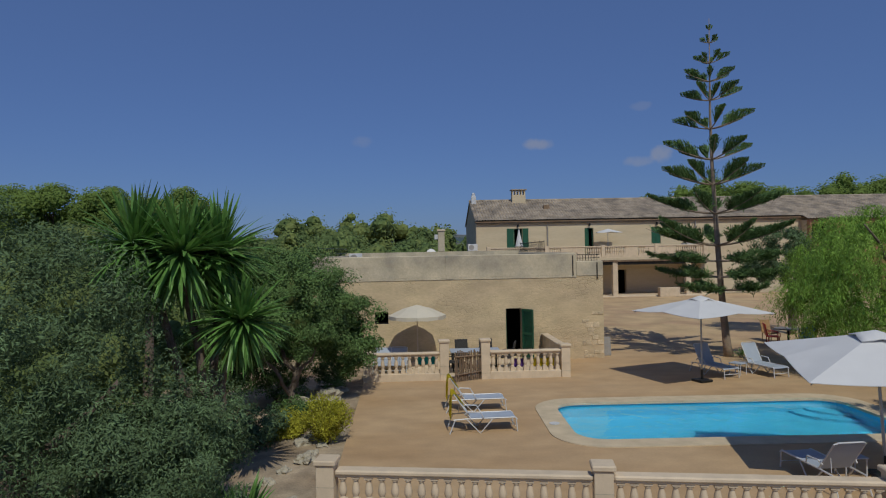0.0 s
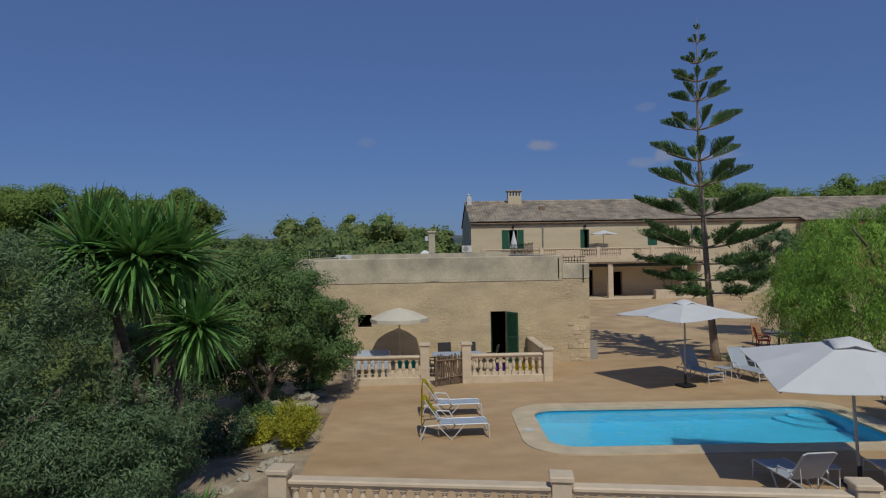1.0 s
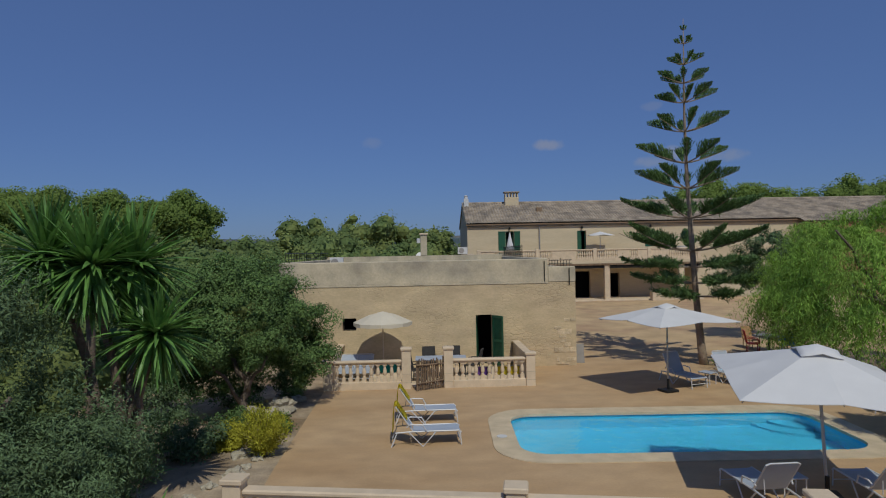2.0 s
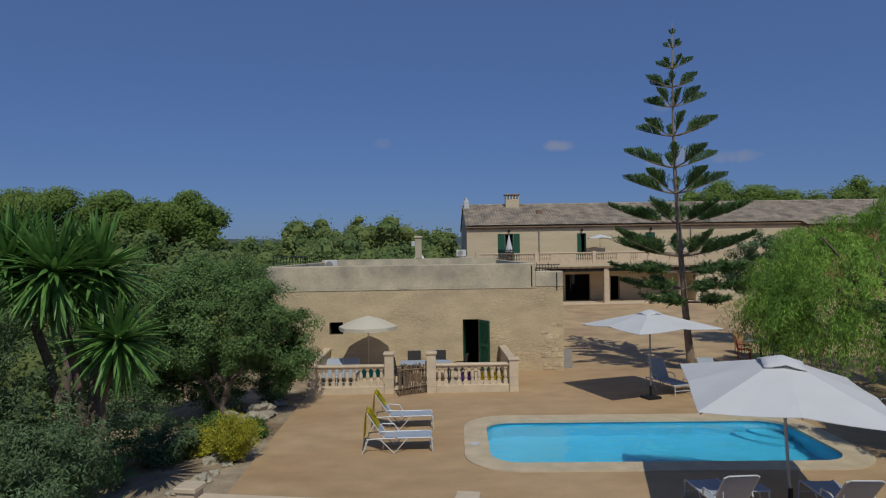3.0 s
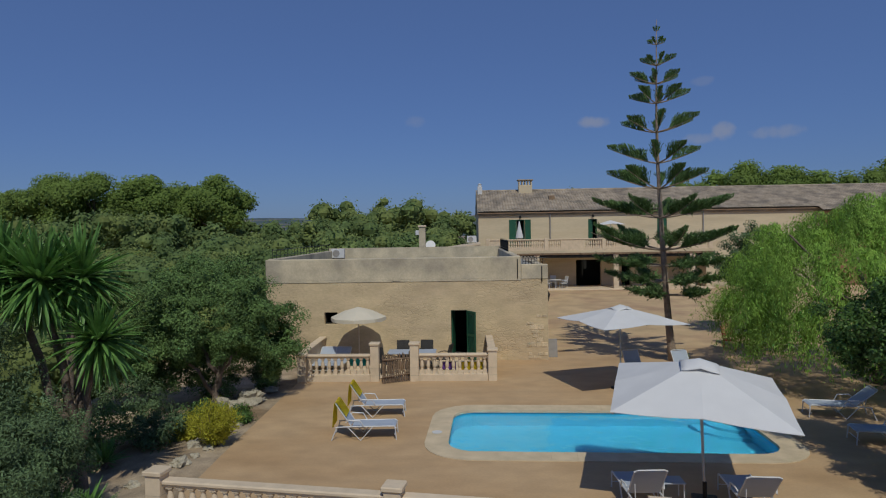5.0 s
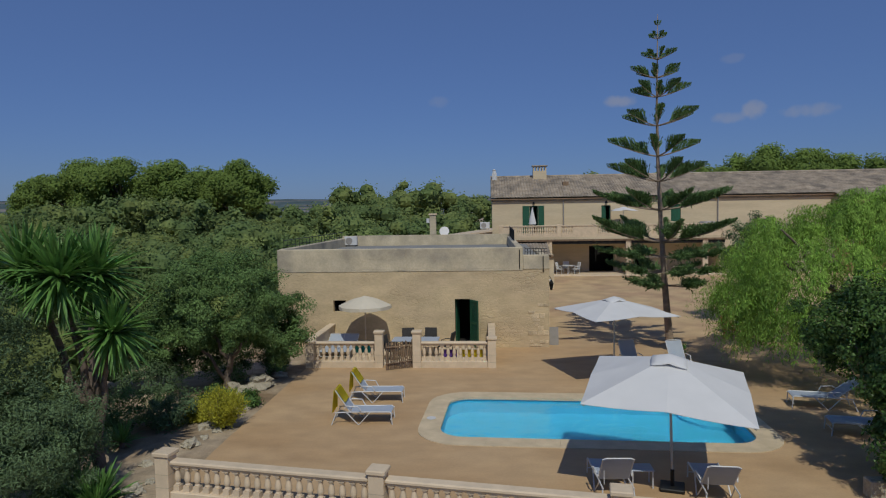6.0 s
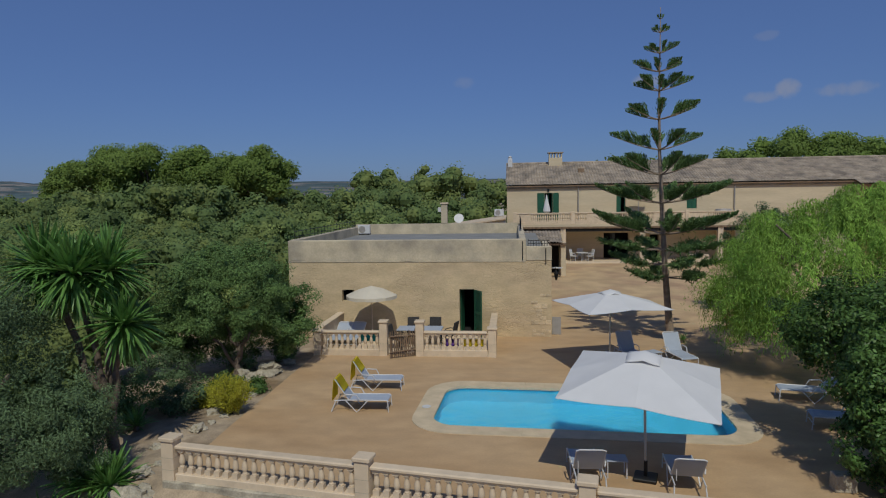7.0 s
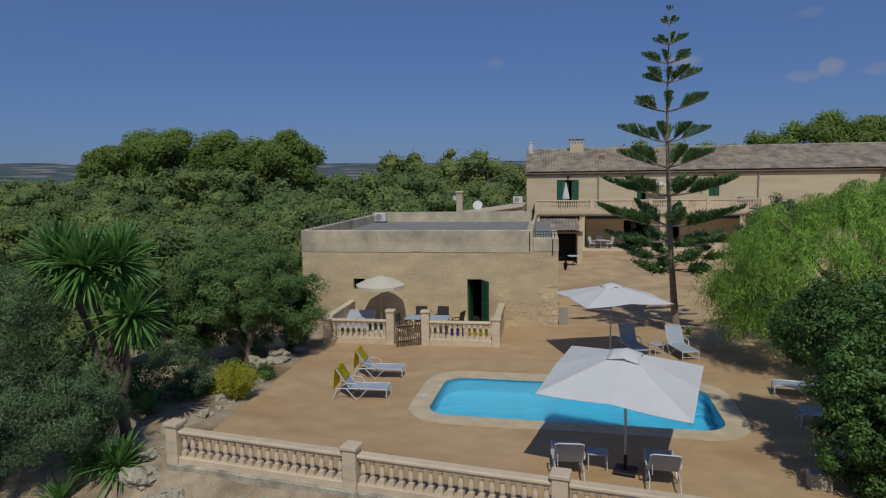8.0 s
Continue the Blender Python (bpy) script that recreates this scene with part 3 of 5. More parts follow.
for z in (EAVE - 0.30, EAVE - 0.21):
    part("cornice", boxed(HX0 - 0.03, HX1, HY - 0.1 - (z - 6.8) * 0.3, HY - 0.003, z, z + 0.06), "tile", house, "dentilled clay cornice")

# balcony and porch
BX0, BX1, BY, BZ = 5.2, 24.0, 52.6, 3.75
balcony = part("balcony", boxed(BX0, BX1, BY, HY - 0.003, BZ - 0.28, BZ), "house", house, "long balcony on columns")
part("fascia", boxed(BX0, BX1, BY - 0.05, BY - 0.003, BZ - 0.36, BZ - 0.2), "wood", balcony)
for x in (5.3, 10.2, 15.0, 19.6, 23.8):
    part("baluster_post", boxed(x - 0.16, x + 0.16, BY, BY + 0.3, BZ + 0.002, BZ + 1.08, 0.02), "stone", balcony)
part("handrail", boxed(BX0, BX1, BY + 0.03, BY + 0.27, BZ + 0.90, BZ + 1.0, 0.02), "stone", balcony)
part("footing", boxed(BX0, BX1, BY + 0.05, BY + 0.25, BZ + 0.003, BZ + 0.2), "stone", balcony)
solid = [(5.5, 6.6), (11.4, 13.4), (16.9, 17.9), (18.6, 21.2)]
for a, b in solid:
    part("panel", boxed(a, b, BY + 0.08, BY + 0.22, BZ + 0.2, BZ + 0.9), "stone", balcony)
x = BX0 + 0.4
while x < BX1 - 0.2:
    if not any(a - 0.08 < x < b + 0.08 for a, b in solid):
        b = new("baluster", baluster_mesh)
        b.parent = balcony
        b.matrix_local = pose(x, BY + 0.15, BZ + 0.2) @ Matrix.Diagonal((1.2, 1.2, 0.7 / 0.48, 1))
    x += 0.19
for x in (5.6, 9.4, 16.0, 22.3):
    part("column", boxed(x - 0.22, x + 0.22, BY + 0.02, BY + 0.46, 0, BZ - 0.285, 0.02), "stone", house)
part("porch_floor", boxed(BX0, BX1, BY - 0.3, HY, 0, GZ + 0.1, 0.02), "stone", house)


# ---- trees ----
rng = np.random.default_rng(11)


def tree(name, label, cat, base, limbs, crowns, leaf_mat, bark="bark", group=""):
    """A trunk with limbs, and a crown of leaf clumps. limbs: (from, to, r0, r1); crowns: arguments of crown()."""
    e = thing(name, label, cat, pose(*base), group)
    bm = bmesh.new()
    for a, b, r0, r1 in limbs:
        trunk(bm, rng, a, b, r0, r1, 0.06)
    part("trunk", bm, bark, e, smooth=True)
    v = np.concatenate([crown(rng, *c) for c in crowns])
    quads("crown", v, len(v), leaf_mat, e)
    return e


tree("mastic_tree", "dense dark-green mastic tree beside the stone annexe", "tree", (-4.9, 19.2, -0.3),
     [((0, 0, 0), (0.2, 0, 1.4), 0.14, 0.10), ((0.2, 0, 1.3), (1.2, 0.2, 2.6), 0.08, 0.04), ((0.2, 0, 1.3), (-1.1, 0.3, 2.8), 0.08, 0.04), ((0.1, 0, 0.9), (0.9, -0.7, 2.0), 0.07, 0.03), ((0, 0, 0.6), (-0.9, -0.5, 2.2), 0.07, 0.03)],
     [((-0.2, 0.1, 3.35), (2.4, 2.1, 1.85), 230, 84000, 0.068, 0.040, 0.36, 0.5, 0.6), ((1.5, 0.8, 2.4), (1.25, 1.2, 1.4), 60, 18000, 0.085, 0.05, 0.34, 0.4), ((-1.7, 0, 2.1), (1.4, 1.3, 1.4), 60, 18000, 0.085, 0.05, 0.34, 0.4)], "mastic")
tree("olive_tree", "grey-green olive tree with feathery branches", "tree", (-7.4, 9.6, -1.0),
     [((0, 0, 0), (0.1, 0.1, 2.2), 0.22, 0.15), ((0.1, 0.1, 2.0), (1.6, 0.3, 3.6), 0.1, 0.04), ((0.1, 0.1, 2.0), (-1.3, 0.5, 4.2), 0.1, 0.04), ((0.1, 0.1, 1.7), (2.0, 0.6, 2.4), 0.08, 0.03)],
     [((-0.6, 0.6, 4.3), (2.9, 2.5, 2.2), 300, 54000, 0.095, 0.025, 0.36, 0.35), ((1.5, 0.3, 2.3), (1.7, 1.3, 1.5), 120, 30000, 0.085, 0.022, 0.32, 0.3), ((-1.0, -0.8, 2.2), (2.2, 1.8, 1.7), 140, 31000, 0.085, 0.022, 0.34, 0.3), ((2.4, 0.8, 2.6), (1.15, 0.9, 1.0), 60, 16000, 0.085, 0.022, 0.28, 0.3), ((2.3, 1.0, 1.5), (1.0, 0.9, 0.8), 40, 9000, 0.085, 0.022, 0.28, 0.3), ((2.5, 1.3, 2.3), (0.9, 0.8, 0.8), 40, 9000, 0.085, 0.022, 0.28, 0.3)], "olive")


def blade_points(length, width, droop, el):
    """One sword leaf in the plane x-z that sets out at the angle el and bends down: corners of its pieces."""
    d, p = Vector((math.cos(el), 0, math.sin(el))), Vector((0.05, 0, 0))
    pts = [p.copy()]
    for q in range(5):
        p = p + d * length / 5
        d = (d + Vector((0, 0, -droop * 0.2 * (1 - 0.3 * d.z)))).normalized()
        pts.append(p.copy())
    w = (0.55, 0.95, 1.0, 0.85, 0.55, 0.04)
    v = []
    for q, c in enumerate(pts):
        h = Vector((0, width / 2 * w[q], 0))
        v += [c - h, c + Vector((0, 0, -0.012 * w[q])), c + h]
    f = []
    for q in range(5):
        for e in (0, 1):
            f.append((3 * q + e, 3 * q + e + 1, 3 * q + e + 4, 3 * q + e + 3))
    return v, f


BLADES = []
for el in (-72, -52, -30, -10, 8, 22, 38, 55, 75):
    bv, bf = blade_points(0.95, 0.078, 0.62 if el > 0 else 0.45, radians(el))
    me = bpy.data.meshes.new("leaf")
    me.from_pydata(bv, [], bf)
    me.materials.append(M["yucca"])
    BLADES.append((me, np.array([list(c) for c in bv]), np.array(bf)))


def rosette(parent, centre, n, singles, size=1.0, lowest=0):
    """A head of sword leaves: some of them objects of their own, the rest joined."""
    hub = part("rosette", lathe(bmesh.new(), [(0.05, -0.25), (0.09, -0.1), (0.07, 0.05), (0.01, 0.15)], 8, centre), "bark", parent)
    joined = []
    for k in range(n):
        me, bv, bf = BLADES[rng.integers(lowest, len(BLADES))]
        sc = size * (0.72 + 0.4 * rng.random())
        m = pose(*centre, rng.normal() * 13, rng.normal() * 12, rng.random() * 360) @ Matrix.Diagonal((sc, sc, sc, 1))
        if k < singles:
            o = new("leaf", me)
            o.parent = hub
            o.matrix_local = m
        else:
            a = np.array(m)
            w = bv @ a[:3, :3].T + a[:3, 3]
            joined.append(w[bf])
    if joined:
        v = np.concatenate(joined)
        tagged(quads("foliage", v, len(v), "yucca", hub), kind="stuff")


yucca = thing("yucca", "tall branching yucca with spiky green rosettes and a cream flower spike", "tree", pose(-5.2, 12.4, -0.3))
bm = bmesh.new()
heads = [(-0.15, -0.85, 4.92), (-1.05, -0.7, 5.10), (0.8, -0.4, 3.6), (0.32, -0.2, 4.92)]
trunk(bm, rng, (0, 0, 0), (0.05, 0, 1.2), 0.16, 0.13, 0.02)
for h in heads:
    trunk(bm, rng, (0.05, 0, 1.1), h, 0.10, 0.07, 0.06)
part("trunk", bm, "bark", yucca, smooth=True)
for h in heads:
    rosette(yucca, h, 270, 60, 1.14 if h[2] < 4 else 1.25)
part("flower_spike", lathe(bmesh.new(), [(0.02, 0), (0.07, 0.1), (0.075, 0.2), (0.05, 0.32), (0.01, 0.42)], 8, (heads[0][0], heads[0][1] - 0.15, heads[0][2] + 0.15)), "cream_cloth", yucca)

# Norfolk Island pine
pine = thing("norfolk_pine", "tall Norfolk Island pine with tiered horizontal branches", "tree", pose(11.95, 25.3, 0.0))


def stem(z):
    return Vector((-0.70 * min(1, max(0, z) / 9) ** 0.7, -0.02 * z, z))


part("trunk", tubed([stem(z) for z in (-0.1, 0.5, 1.5, 3, 4.5, 6, 8, 10, 12, 13.9)], [0.20, 0.17, 0.145, 0.125, 0.11, 0.095, 0.072, 0.048, 0.026, 0.01], 9), "pine_bark", pine, smooth=True)
# height of the whorl on the stem, reach of its branches, their number
WHORLS = [(13.45, 0.10, 4), (12.91, 0.36, 5), (12.08, 0.68, 6), (11.34, 1.02, 6), (10.56, 1.25, 7), (9.39, 1.65, 6), (8.14, 1.98, 6), (7.10, 2.12, 7), (5.92, 2.80, 7), (4.60, 3.30, 7), (3.95, 2.6, 6), (3.30, 2.3, 6), (2.75, 1.8, 5)]
for wi, (z, L, nb) in enumerate(WHORLS):
    bm = bmesh.new()
    leaf = []
    a0 = rng.random() * 6.28
    high, mid = z > 6.5, 4.3 < z <= 6.5
    for k in range(nb):
        az = a0 + k * 2 * math.pi / nb + rng.normal() * 0.14
        rise = 0.31 if high else (0.17 if mid else 0.02)
        Lk = L * (0.86 + 0.24 * rng.random())
        pts = []
        for u in np.linspace(0, 1, 8):
            h = Lk * (rise * u ** 1.35 + (0.0 if high else 0.10 * u ** 3))
            pts.append(stem(z) + Vector((math.cos(az) * Lk * u, math.sin(az) * Lk * u, h)))
        tube(bm, pts, [0.028 * (1 - 0.8 * i / 7) * (0.6 + L / 3) for i in range(8)], 5)
        fwd = np.array([math.cos(az), math.sin(az), rise * 0.8])
        sid = np.array([-math.sin(az), math.cos(az), 0])
        first = 0.30 if high or mid else 0.38
        m = int((120 if high else (95 if mid else 110)) * Lk) + 18
        if high:
            u = first + (1 - first) * rng.random(m) ** 0.9
        else:
            # foliage of the older branches gathers in tufts
            tuft = first + (1 - first) * rng.random((9 if mid else 4) + int(Lk * 2))
            u = np.clip(tuft[rng.integers(0, len(tuft), m)] + rng.normal(size=m) * 0.05, first, 1.0)
        at = np.minimum(6, (u * 7).astype(int))
        Q = np.array([list(p) for p in pts])
        P = Q[at] + (Q[at + 1] - Q[at]) * (u * 7 - at).reshape(-1, 1)
        sg = rng.normal(size=(m, 1))
        if high or mid:
            ax = fwd * (0.45 + 0.25 * rng.random((m, 1))) + sid * sg * (0.26 if high else 0.40) + np.array([0, 0, 1]) * ((0.70 if high else 0.55) + 0.30 * rng.random((m, 1)))
            ln = (0.09 if high else 0.15) + 1.20 * Lk * rise * np.maximum(0.0, 1 - u ** 1.35)
            ln = np.minimum(ln, 0.58) * (0.75 + 0.35 * rng.random(m))
        else:
            ax = fwd * (0.2 + 0.5 * rng.random((m, 1))) + sid * sg * 0.95 + np.array([0, 0, 1]) * (0.12 + 0.22 * rng.normal(size=(m, 1)))
            ln = (0.20 + 0.36 * (1 - u)) * (0.7 + 0.6 * rng.random(m))
        # every twig carries short needled sprays along it, curving up
        ax = unit(ax)
        for t4 in range(4):
            q = P + ax * (ln * t4 / 4).reshape(-1, 1) + np.array([0, 0, 0.02]) * t4
            leaf.append(leaf_corners(rng, q, ax + rng.normal(size=(m, 3)) * 0.12, ln * 0.36, np.full(m, 0.032)))
            if not high:
                leaf.append(leaf_corners(rng, q, ax + rng.normal(size=(m, 3)) * 0.45, ln * 0.42, np.full(m, 0.036)))
    w = part("branch_whorl", bm, "pine_bark", pine)
    v = np.concatenate(leaf)
    quads("needles", v, len(v), "norfolk", w)

# pepper tree: boughs that hang over like cascades of fine leaves
pepper = thing("pepper_tree", "wide bright-green weeping pepper tree beside the courtyard", "tree", pose(17.75, 21.2, 0))
bm = bmesh.new()
trunk(bm, rng, (0, 0, -0.1), (0.1, 0, 2.0), 0.3, 0.24, 0.05)
for a in range(9):
    az = a * 0.7
    trunk(bm, rng, (0.1, 0, 1.8), (math.cos(az) * 3.9, math.sin(az) * 3.0, 4.0 + (a % 3) * 0.6), 0.13, 0.03, 0.15)
part("trunk", bm, "bark", pepper, smooth=True)
PS = np.array([5.1, 4.3, 3.35])
boughs = 300
d = unit(rng.normal(size=(boughs, 3)) * np.array([1, 1, 0.9]) + np.array([0, -0.35, 0.25]))
d[:, 2] = np.where(d[:, 2] < -0.25, -d[:, 2], d[:, 2])
cc = np.array([0, 0, 3.3]) + d * PS * (0.74 + 0.30 * rng.random((boughs, 1)))
# a lower skirt of boughs on the open side
skirt = 90
sa = radians(165) + radians(150) * rng.random(skirt)
sd = np.stack([np.cos(sa), np.sin(sa), 0.1 + 0 * sa], axis=1)
cc = np.concatenate([cc, sd * PS * (0.70 + 0.30 * rng.random((skirt, 1))) + np.array([0, 0, 1.6]) + np.array([0, 0, 1.5]) * rng.random((skirt, 1))])
d = np.concatenate([d, sd])
boughs += skirt
leaf = []
for b in range(boughs):
    wide, hang = 0.38 + 0.40 * rng.random(), (0.75 + 0.95 * rng.random()) * (1.0 if d[b, 2] < 0.6 else 0.75)
    hang = min(hang, cc[b, 2] - 0.35)
    if hang < 0.3:
        continue
    m, strands = 500, 42
    s = rng.integers(0, strands, m)
    th, reach = (rng.random(strands) * 2 * math.pi)[s], (0.55 + 0.5 * rng.random(strands))[s]
    lean = 0.35 + 0.65 * rng.random(strands)[s]
    u = rng.random(m) ** 0.85
    rad = wide * lean * np.sqrt(u * (2 - u))
    ring_dir = np.stack([np.cos(th), np.sin(th), np.zeros(m)], axis=1)
    flow = np.array([d[b, 0], d[b, 1], 0]) * 0.45
    p = cc[b] + ring_dir * rad.reshape(-1, 1) + flow * u.reshape(-1, 1) - np.array([0, 0, 1]) * (hang * reach * u ** 1.3).reshape(-1, 1) + rng.normal(size=(m, 3)) * 0.035
    ax = rng.normal(size=(m, 3)) * 0.38 + ring_dir * 0.35 * (1 - u).reshape(-1, 1) + np.array([0, 0, -0.75])
    face = ring_dir * 0.7 + d[b] * 0.6 + rng.normal(size=(m, 3)) * 0.22 + np.array([0, 0, 0.30])
    leaf.append(leaf_corners(rng, p, ax, 0.09 + 0.10 * rng.random(m), np.full(m, 0.028), face))
v = np.concatenate(leaf)
v = v[v[:, 2, 2] > 0.3]
quads("crown", v, len(v), "pepper", pepper)

tree("citrus_shrub", "tall leafy dark-green shrub at the terrace's edge", "shrub", (13.5, 12.5, 0),
     [((0, 0, -0.1), (0.1, 0.1, 1.9), 0.09, 0.06), ((0, 0, 0.4), (-0.9, 0.6, 2.9), 0.05, 0.02), ((0.1, 0, 0.6), (0.9, 0.4, 3.2), 0.05, 0.02), ((0.1, 0.1, 1.5), (-0.4, 1.6, 3.2), 0.04, 0.015)],
     [((0.2, 0.2, 3.0), (1.75, 1.9, 1.65), 120, 19000, 0.10, 0.052, 0.32, 0.35), ((-0.6, 1.4, 3.0), (1.1, 1.2, 1.0), 50, 8000, 0.10, 0.052, 0.28, 0.3), ((0.3, -0.5, 1.2), (1.25, 1.0, 1.2), 50, 9000, 0.10, 0.052, 0.3, 0.3), ((1.7, 1.6, 2.8), (1.8, 1.8, 1.7), 70, 10000, 0.10, 0.052, 0.34, 0.3)], "citrus")
tree("citrus_shrub", "low leafy dark-green shrub beside the stone plinth", "shrub", (13.15, 10.95, 0),
     [((0, 0, -0.1), (0.1, 0.1, 1.3), 0.06, 0.03), ((0, 0, 0.3), (-0.6, 0.2, 1.6), 0.04, 0.015), ((0.1, 0, 0.3), (0.7, 0.3, 1.8), 0.04, 0.015)],
     [((0, 0, 1.35), (1.3, 1.2, 1.25), 70, 12000, 0.10, 0.052, 0.28, 0.3), ((-0.1, 0.3, 2.4), (1.1, 1.0, 0.9), 50, 8000, 0.10, 0.052, 0.28, 0.3), ((1.0, -0.5, 0.9), (1.1, 1.0, 0.9), 40, 6000, 0.10, 0.052, 0.28, 0.3)], "citrus")
bush = thing("yellow_bush", "bright yellow-green bush of upright leafy shoots in the garden bed", "shrub", pose(-3.25, 15.25, -0.1))
bm = bmesh.new()
leaf = []
for k in range(95):
    az, out_, up_ = rng.random() * 6.28, 0.72 * rng.random() ** 0.7, 0.75 + 0.55 * rng.random()
    tip = np.array([math.cos(az) * out_, math.sin(az) * out_, up_ * (1.08 - 0.5 * out_)])
    if k % 4 == 0:
        trunk(bm, rng, (0, 0, 0), Vector(tip * 0.9), 0.014, 0.005, 0.02, 5, 4)
    m = 130
    u = 0.22 + 0.78 * rng.random(m)
    p = tip * u.reshape(-1, 1) * np.array([1, 1, 1.0]) + rng.normal(size=(m, 3)) * 0.05
    ax = tip * 0.8 + rng.normal(size=(m, 3)) * 0.5
    leaf.append(leaf_corners(rng, p, ax, 0.05 + 0.05 * rng.random(m), np.full(m, 0.022), unit(p - np.array([0, 0, 0.5])) + rng.normal(size=(m, 3)) * 0.3 + np.array([0, 0, 0.5])))
part("trunk", bm, "bark", bush, smooth=True)
v = np.concatenate(leaf)
quads("crown", v, len(v), "lime_bush", bush)

# the woods: crowns of scrub and wild olive, one mass that nobody could count
wood = []
wr = np.random.default_rng(21)


# a small closed hull of quads, for the shaded heart of a clump
hull = []
for axis in range(3):
    for sign in (-1, 1):
        g = [[None] * 3 for _ in range(3)]
        for i in range(3):
            for j in range(3):
                p = np.zeros(3)
                p[axis], p[(axis + 1) % 3], p[(axis + 2) % 3] = sign, (i - 1) * sign, j - 1
                g[i][j] = p / np.linalg.norm(p)
        for i in range(2):
            for j in range(2):
                hull.append((g[i][j], g[i + 1][j], g[i + 1][j + 1], g[i][j + 1]))
hull = np.array(hull)


def lump(r_, centre, radius, n, leaf, flat=0.85):
    """One loose clump: leaves in a thick, ragged shell round a small hidden heart."""
    e = unit(r_.normal(size=(n, 3)) + np.array([0, -0.12, 0.35]))
    shape = np.array([1, 1, flat]) * radius
    p = centre + e * shape * (0.58 + 0.50 * r_.random((n, 1)) ** 0.7)
    face = unit(e * 0.8 + r_.normal(size=(n, 3)) * 0.32 + np.array([0, -0.25, 0.30]))
    leaves = leaf_corners(r_, p, np.cross(face, r_.normal(size=(n, 3))), leaf * (0.6 + 0.8 * r_.random(n)), leaf * 0.6 * np.ones(n), face)
    return np.concatenate([leaves, centre + hull * shape * 0.62])


def scrub(x, y, z, r, h, n, leaf):
    k = 19
    d = unit(wr.normal(size=(k, 3)) * np.array([1, 1, 0.9]) + np.array([0, 0, 0.25]))
    c = np.array([x, y, z + h * 0.5]) + d * np.array([r * 0.74, r * 0.74, h * 0.36]) * (0.65 + 0.45 * wr.random((k, 1)))
    for q in range(k):
        wood.append(lump(wr, c[q], r * (0.28 + 0.20 * wr.random()), n // k, leaf))


def free(x, y):
    if AX0 - 2.0 < x < AX2 + 3 and AY0 - 3 < y < AY1 + 6:
        return False
    if -4.5 < x < 6 and 44 < y < 57:
        return False
    if x > 3.0 and 20 < y < 68:
        return False
    if x > -8.5 and y < 24:
        return False
    return not (x > -2 and y < 40)


tries = 0
for ring_y0, ring_y1, count, leaf, rad, hgt in ((14, 30, 34, 0.12, 1.9, 4.3), (28, 50, 75, 0.18, 2.5, 5.2), (48, 75, 90, 0.25, 2.9, 6.0), (72, 112, 125, 0.38, 3.6, 8.6), (110, 150, 92, 0.50, 4.8, 12.6)):
    made = 0
    while made < count and tries < 20000:
        tries += 1
        y = ring_y0 + (ring_y1 - ring_y0) * wr.random()
        x = -12 - y * 0.85 + wr.random() * (24 + y * 2.2)
        if not free(x, y) or x < -10 - y * 0.9:
            continue
        r, h = rad * (0.7 + 0.6 * wr.random()), hgt * (0.7 + 0.45 * wr.random()) * (0.62 if x < -62 else 1.0)
        scrub(x, y, ground_z(x, y) - 0.3, r, h, (1600 if y < 50 else 1250) if y < 75 else (800 if y < 112 else 520), leaf * 1.30)
        made += 1
v = np.concatenate(wood)
tagged(quads("woodland", v, len(v), "scrub"), "dense grey-green scrub and wild olive woods behind the house", "woods", kind="stuff")


def far_pine(x, y, r, h):
    e = thing("stone_pine", "broad green umbrella-shaped pine rising over the woods", "tree", pose(x, y, -0.2), "pines over the woods")
    bm = bmesh.new()
    trunk(bm, rng, (0, 0, 0), (0, 0, h * 0.66), 0.35, 0.2, 0.1)
    lumps = []
    for k in range(34 if x < 0 else 22):
        a, rr0 = rng.random() * 6.28, rng.random() ** 0.6
        lift = math.sqrt(max(0.0, 1 - 0.82 * rr0 ** 2))
        cr = r * (0.26 + 0.12 * rng.random())
        c = np.array([math.cos(a) * rr0 * r * 0.82, math.sin(a) * rr0 * r * 0.82, h * (0.50 + 0.38 * lift - 0.34 * rng.random() ** 1.4)])
        lumps.append(lump(rng, c, cr, 430 if x < 0 else 300, 0.42 if x < 0 else 0.46, 0.78))
        if k % 3 == 0:
            trunk(bm, rng, (0, 0, h * (0.45 + 0.1 * rng.random())), Vector(c), 0.14, 0.05, 0.1, 6)
    part("trunk", bm, "bark", e, smooth=True)
    v = np.concatenate(lumps)
    quads("crown", v, len(v), "pine", e)


for x, y, r, h in ((-67, 96, 5.0, 13.6), (-60, 95, 6.5, 16.2), (-52.5, 94, 7, 16.8), (-45, 95, 6.5, 16.4), (-35.8, 97, 6.2, 15.6), (-40.5, 99, 5.0, 14.6), (26, 104, 4.5, 12.4), (33, 106, 6, 12.9), (41, 108, 6, 14.2), (49, 106, 7, 17.4), (57, 106, 7, 16.6), (66, 106, 7, 16.8), (75, 108, 7, 18.4), (84, 110, 8, 18.4), (17, 104, 2.6, 11.8)):
    far_pine(x, y, r, h)


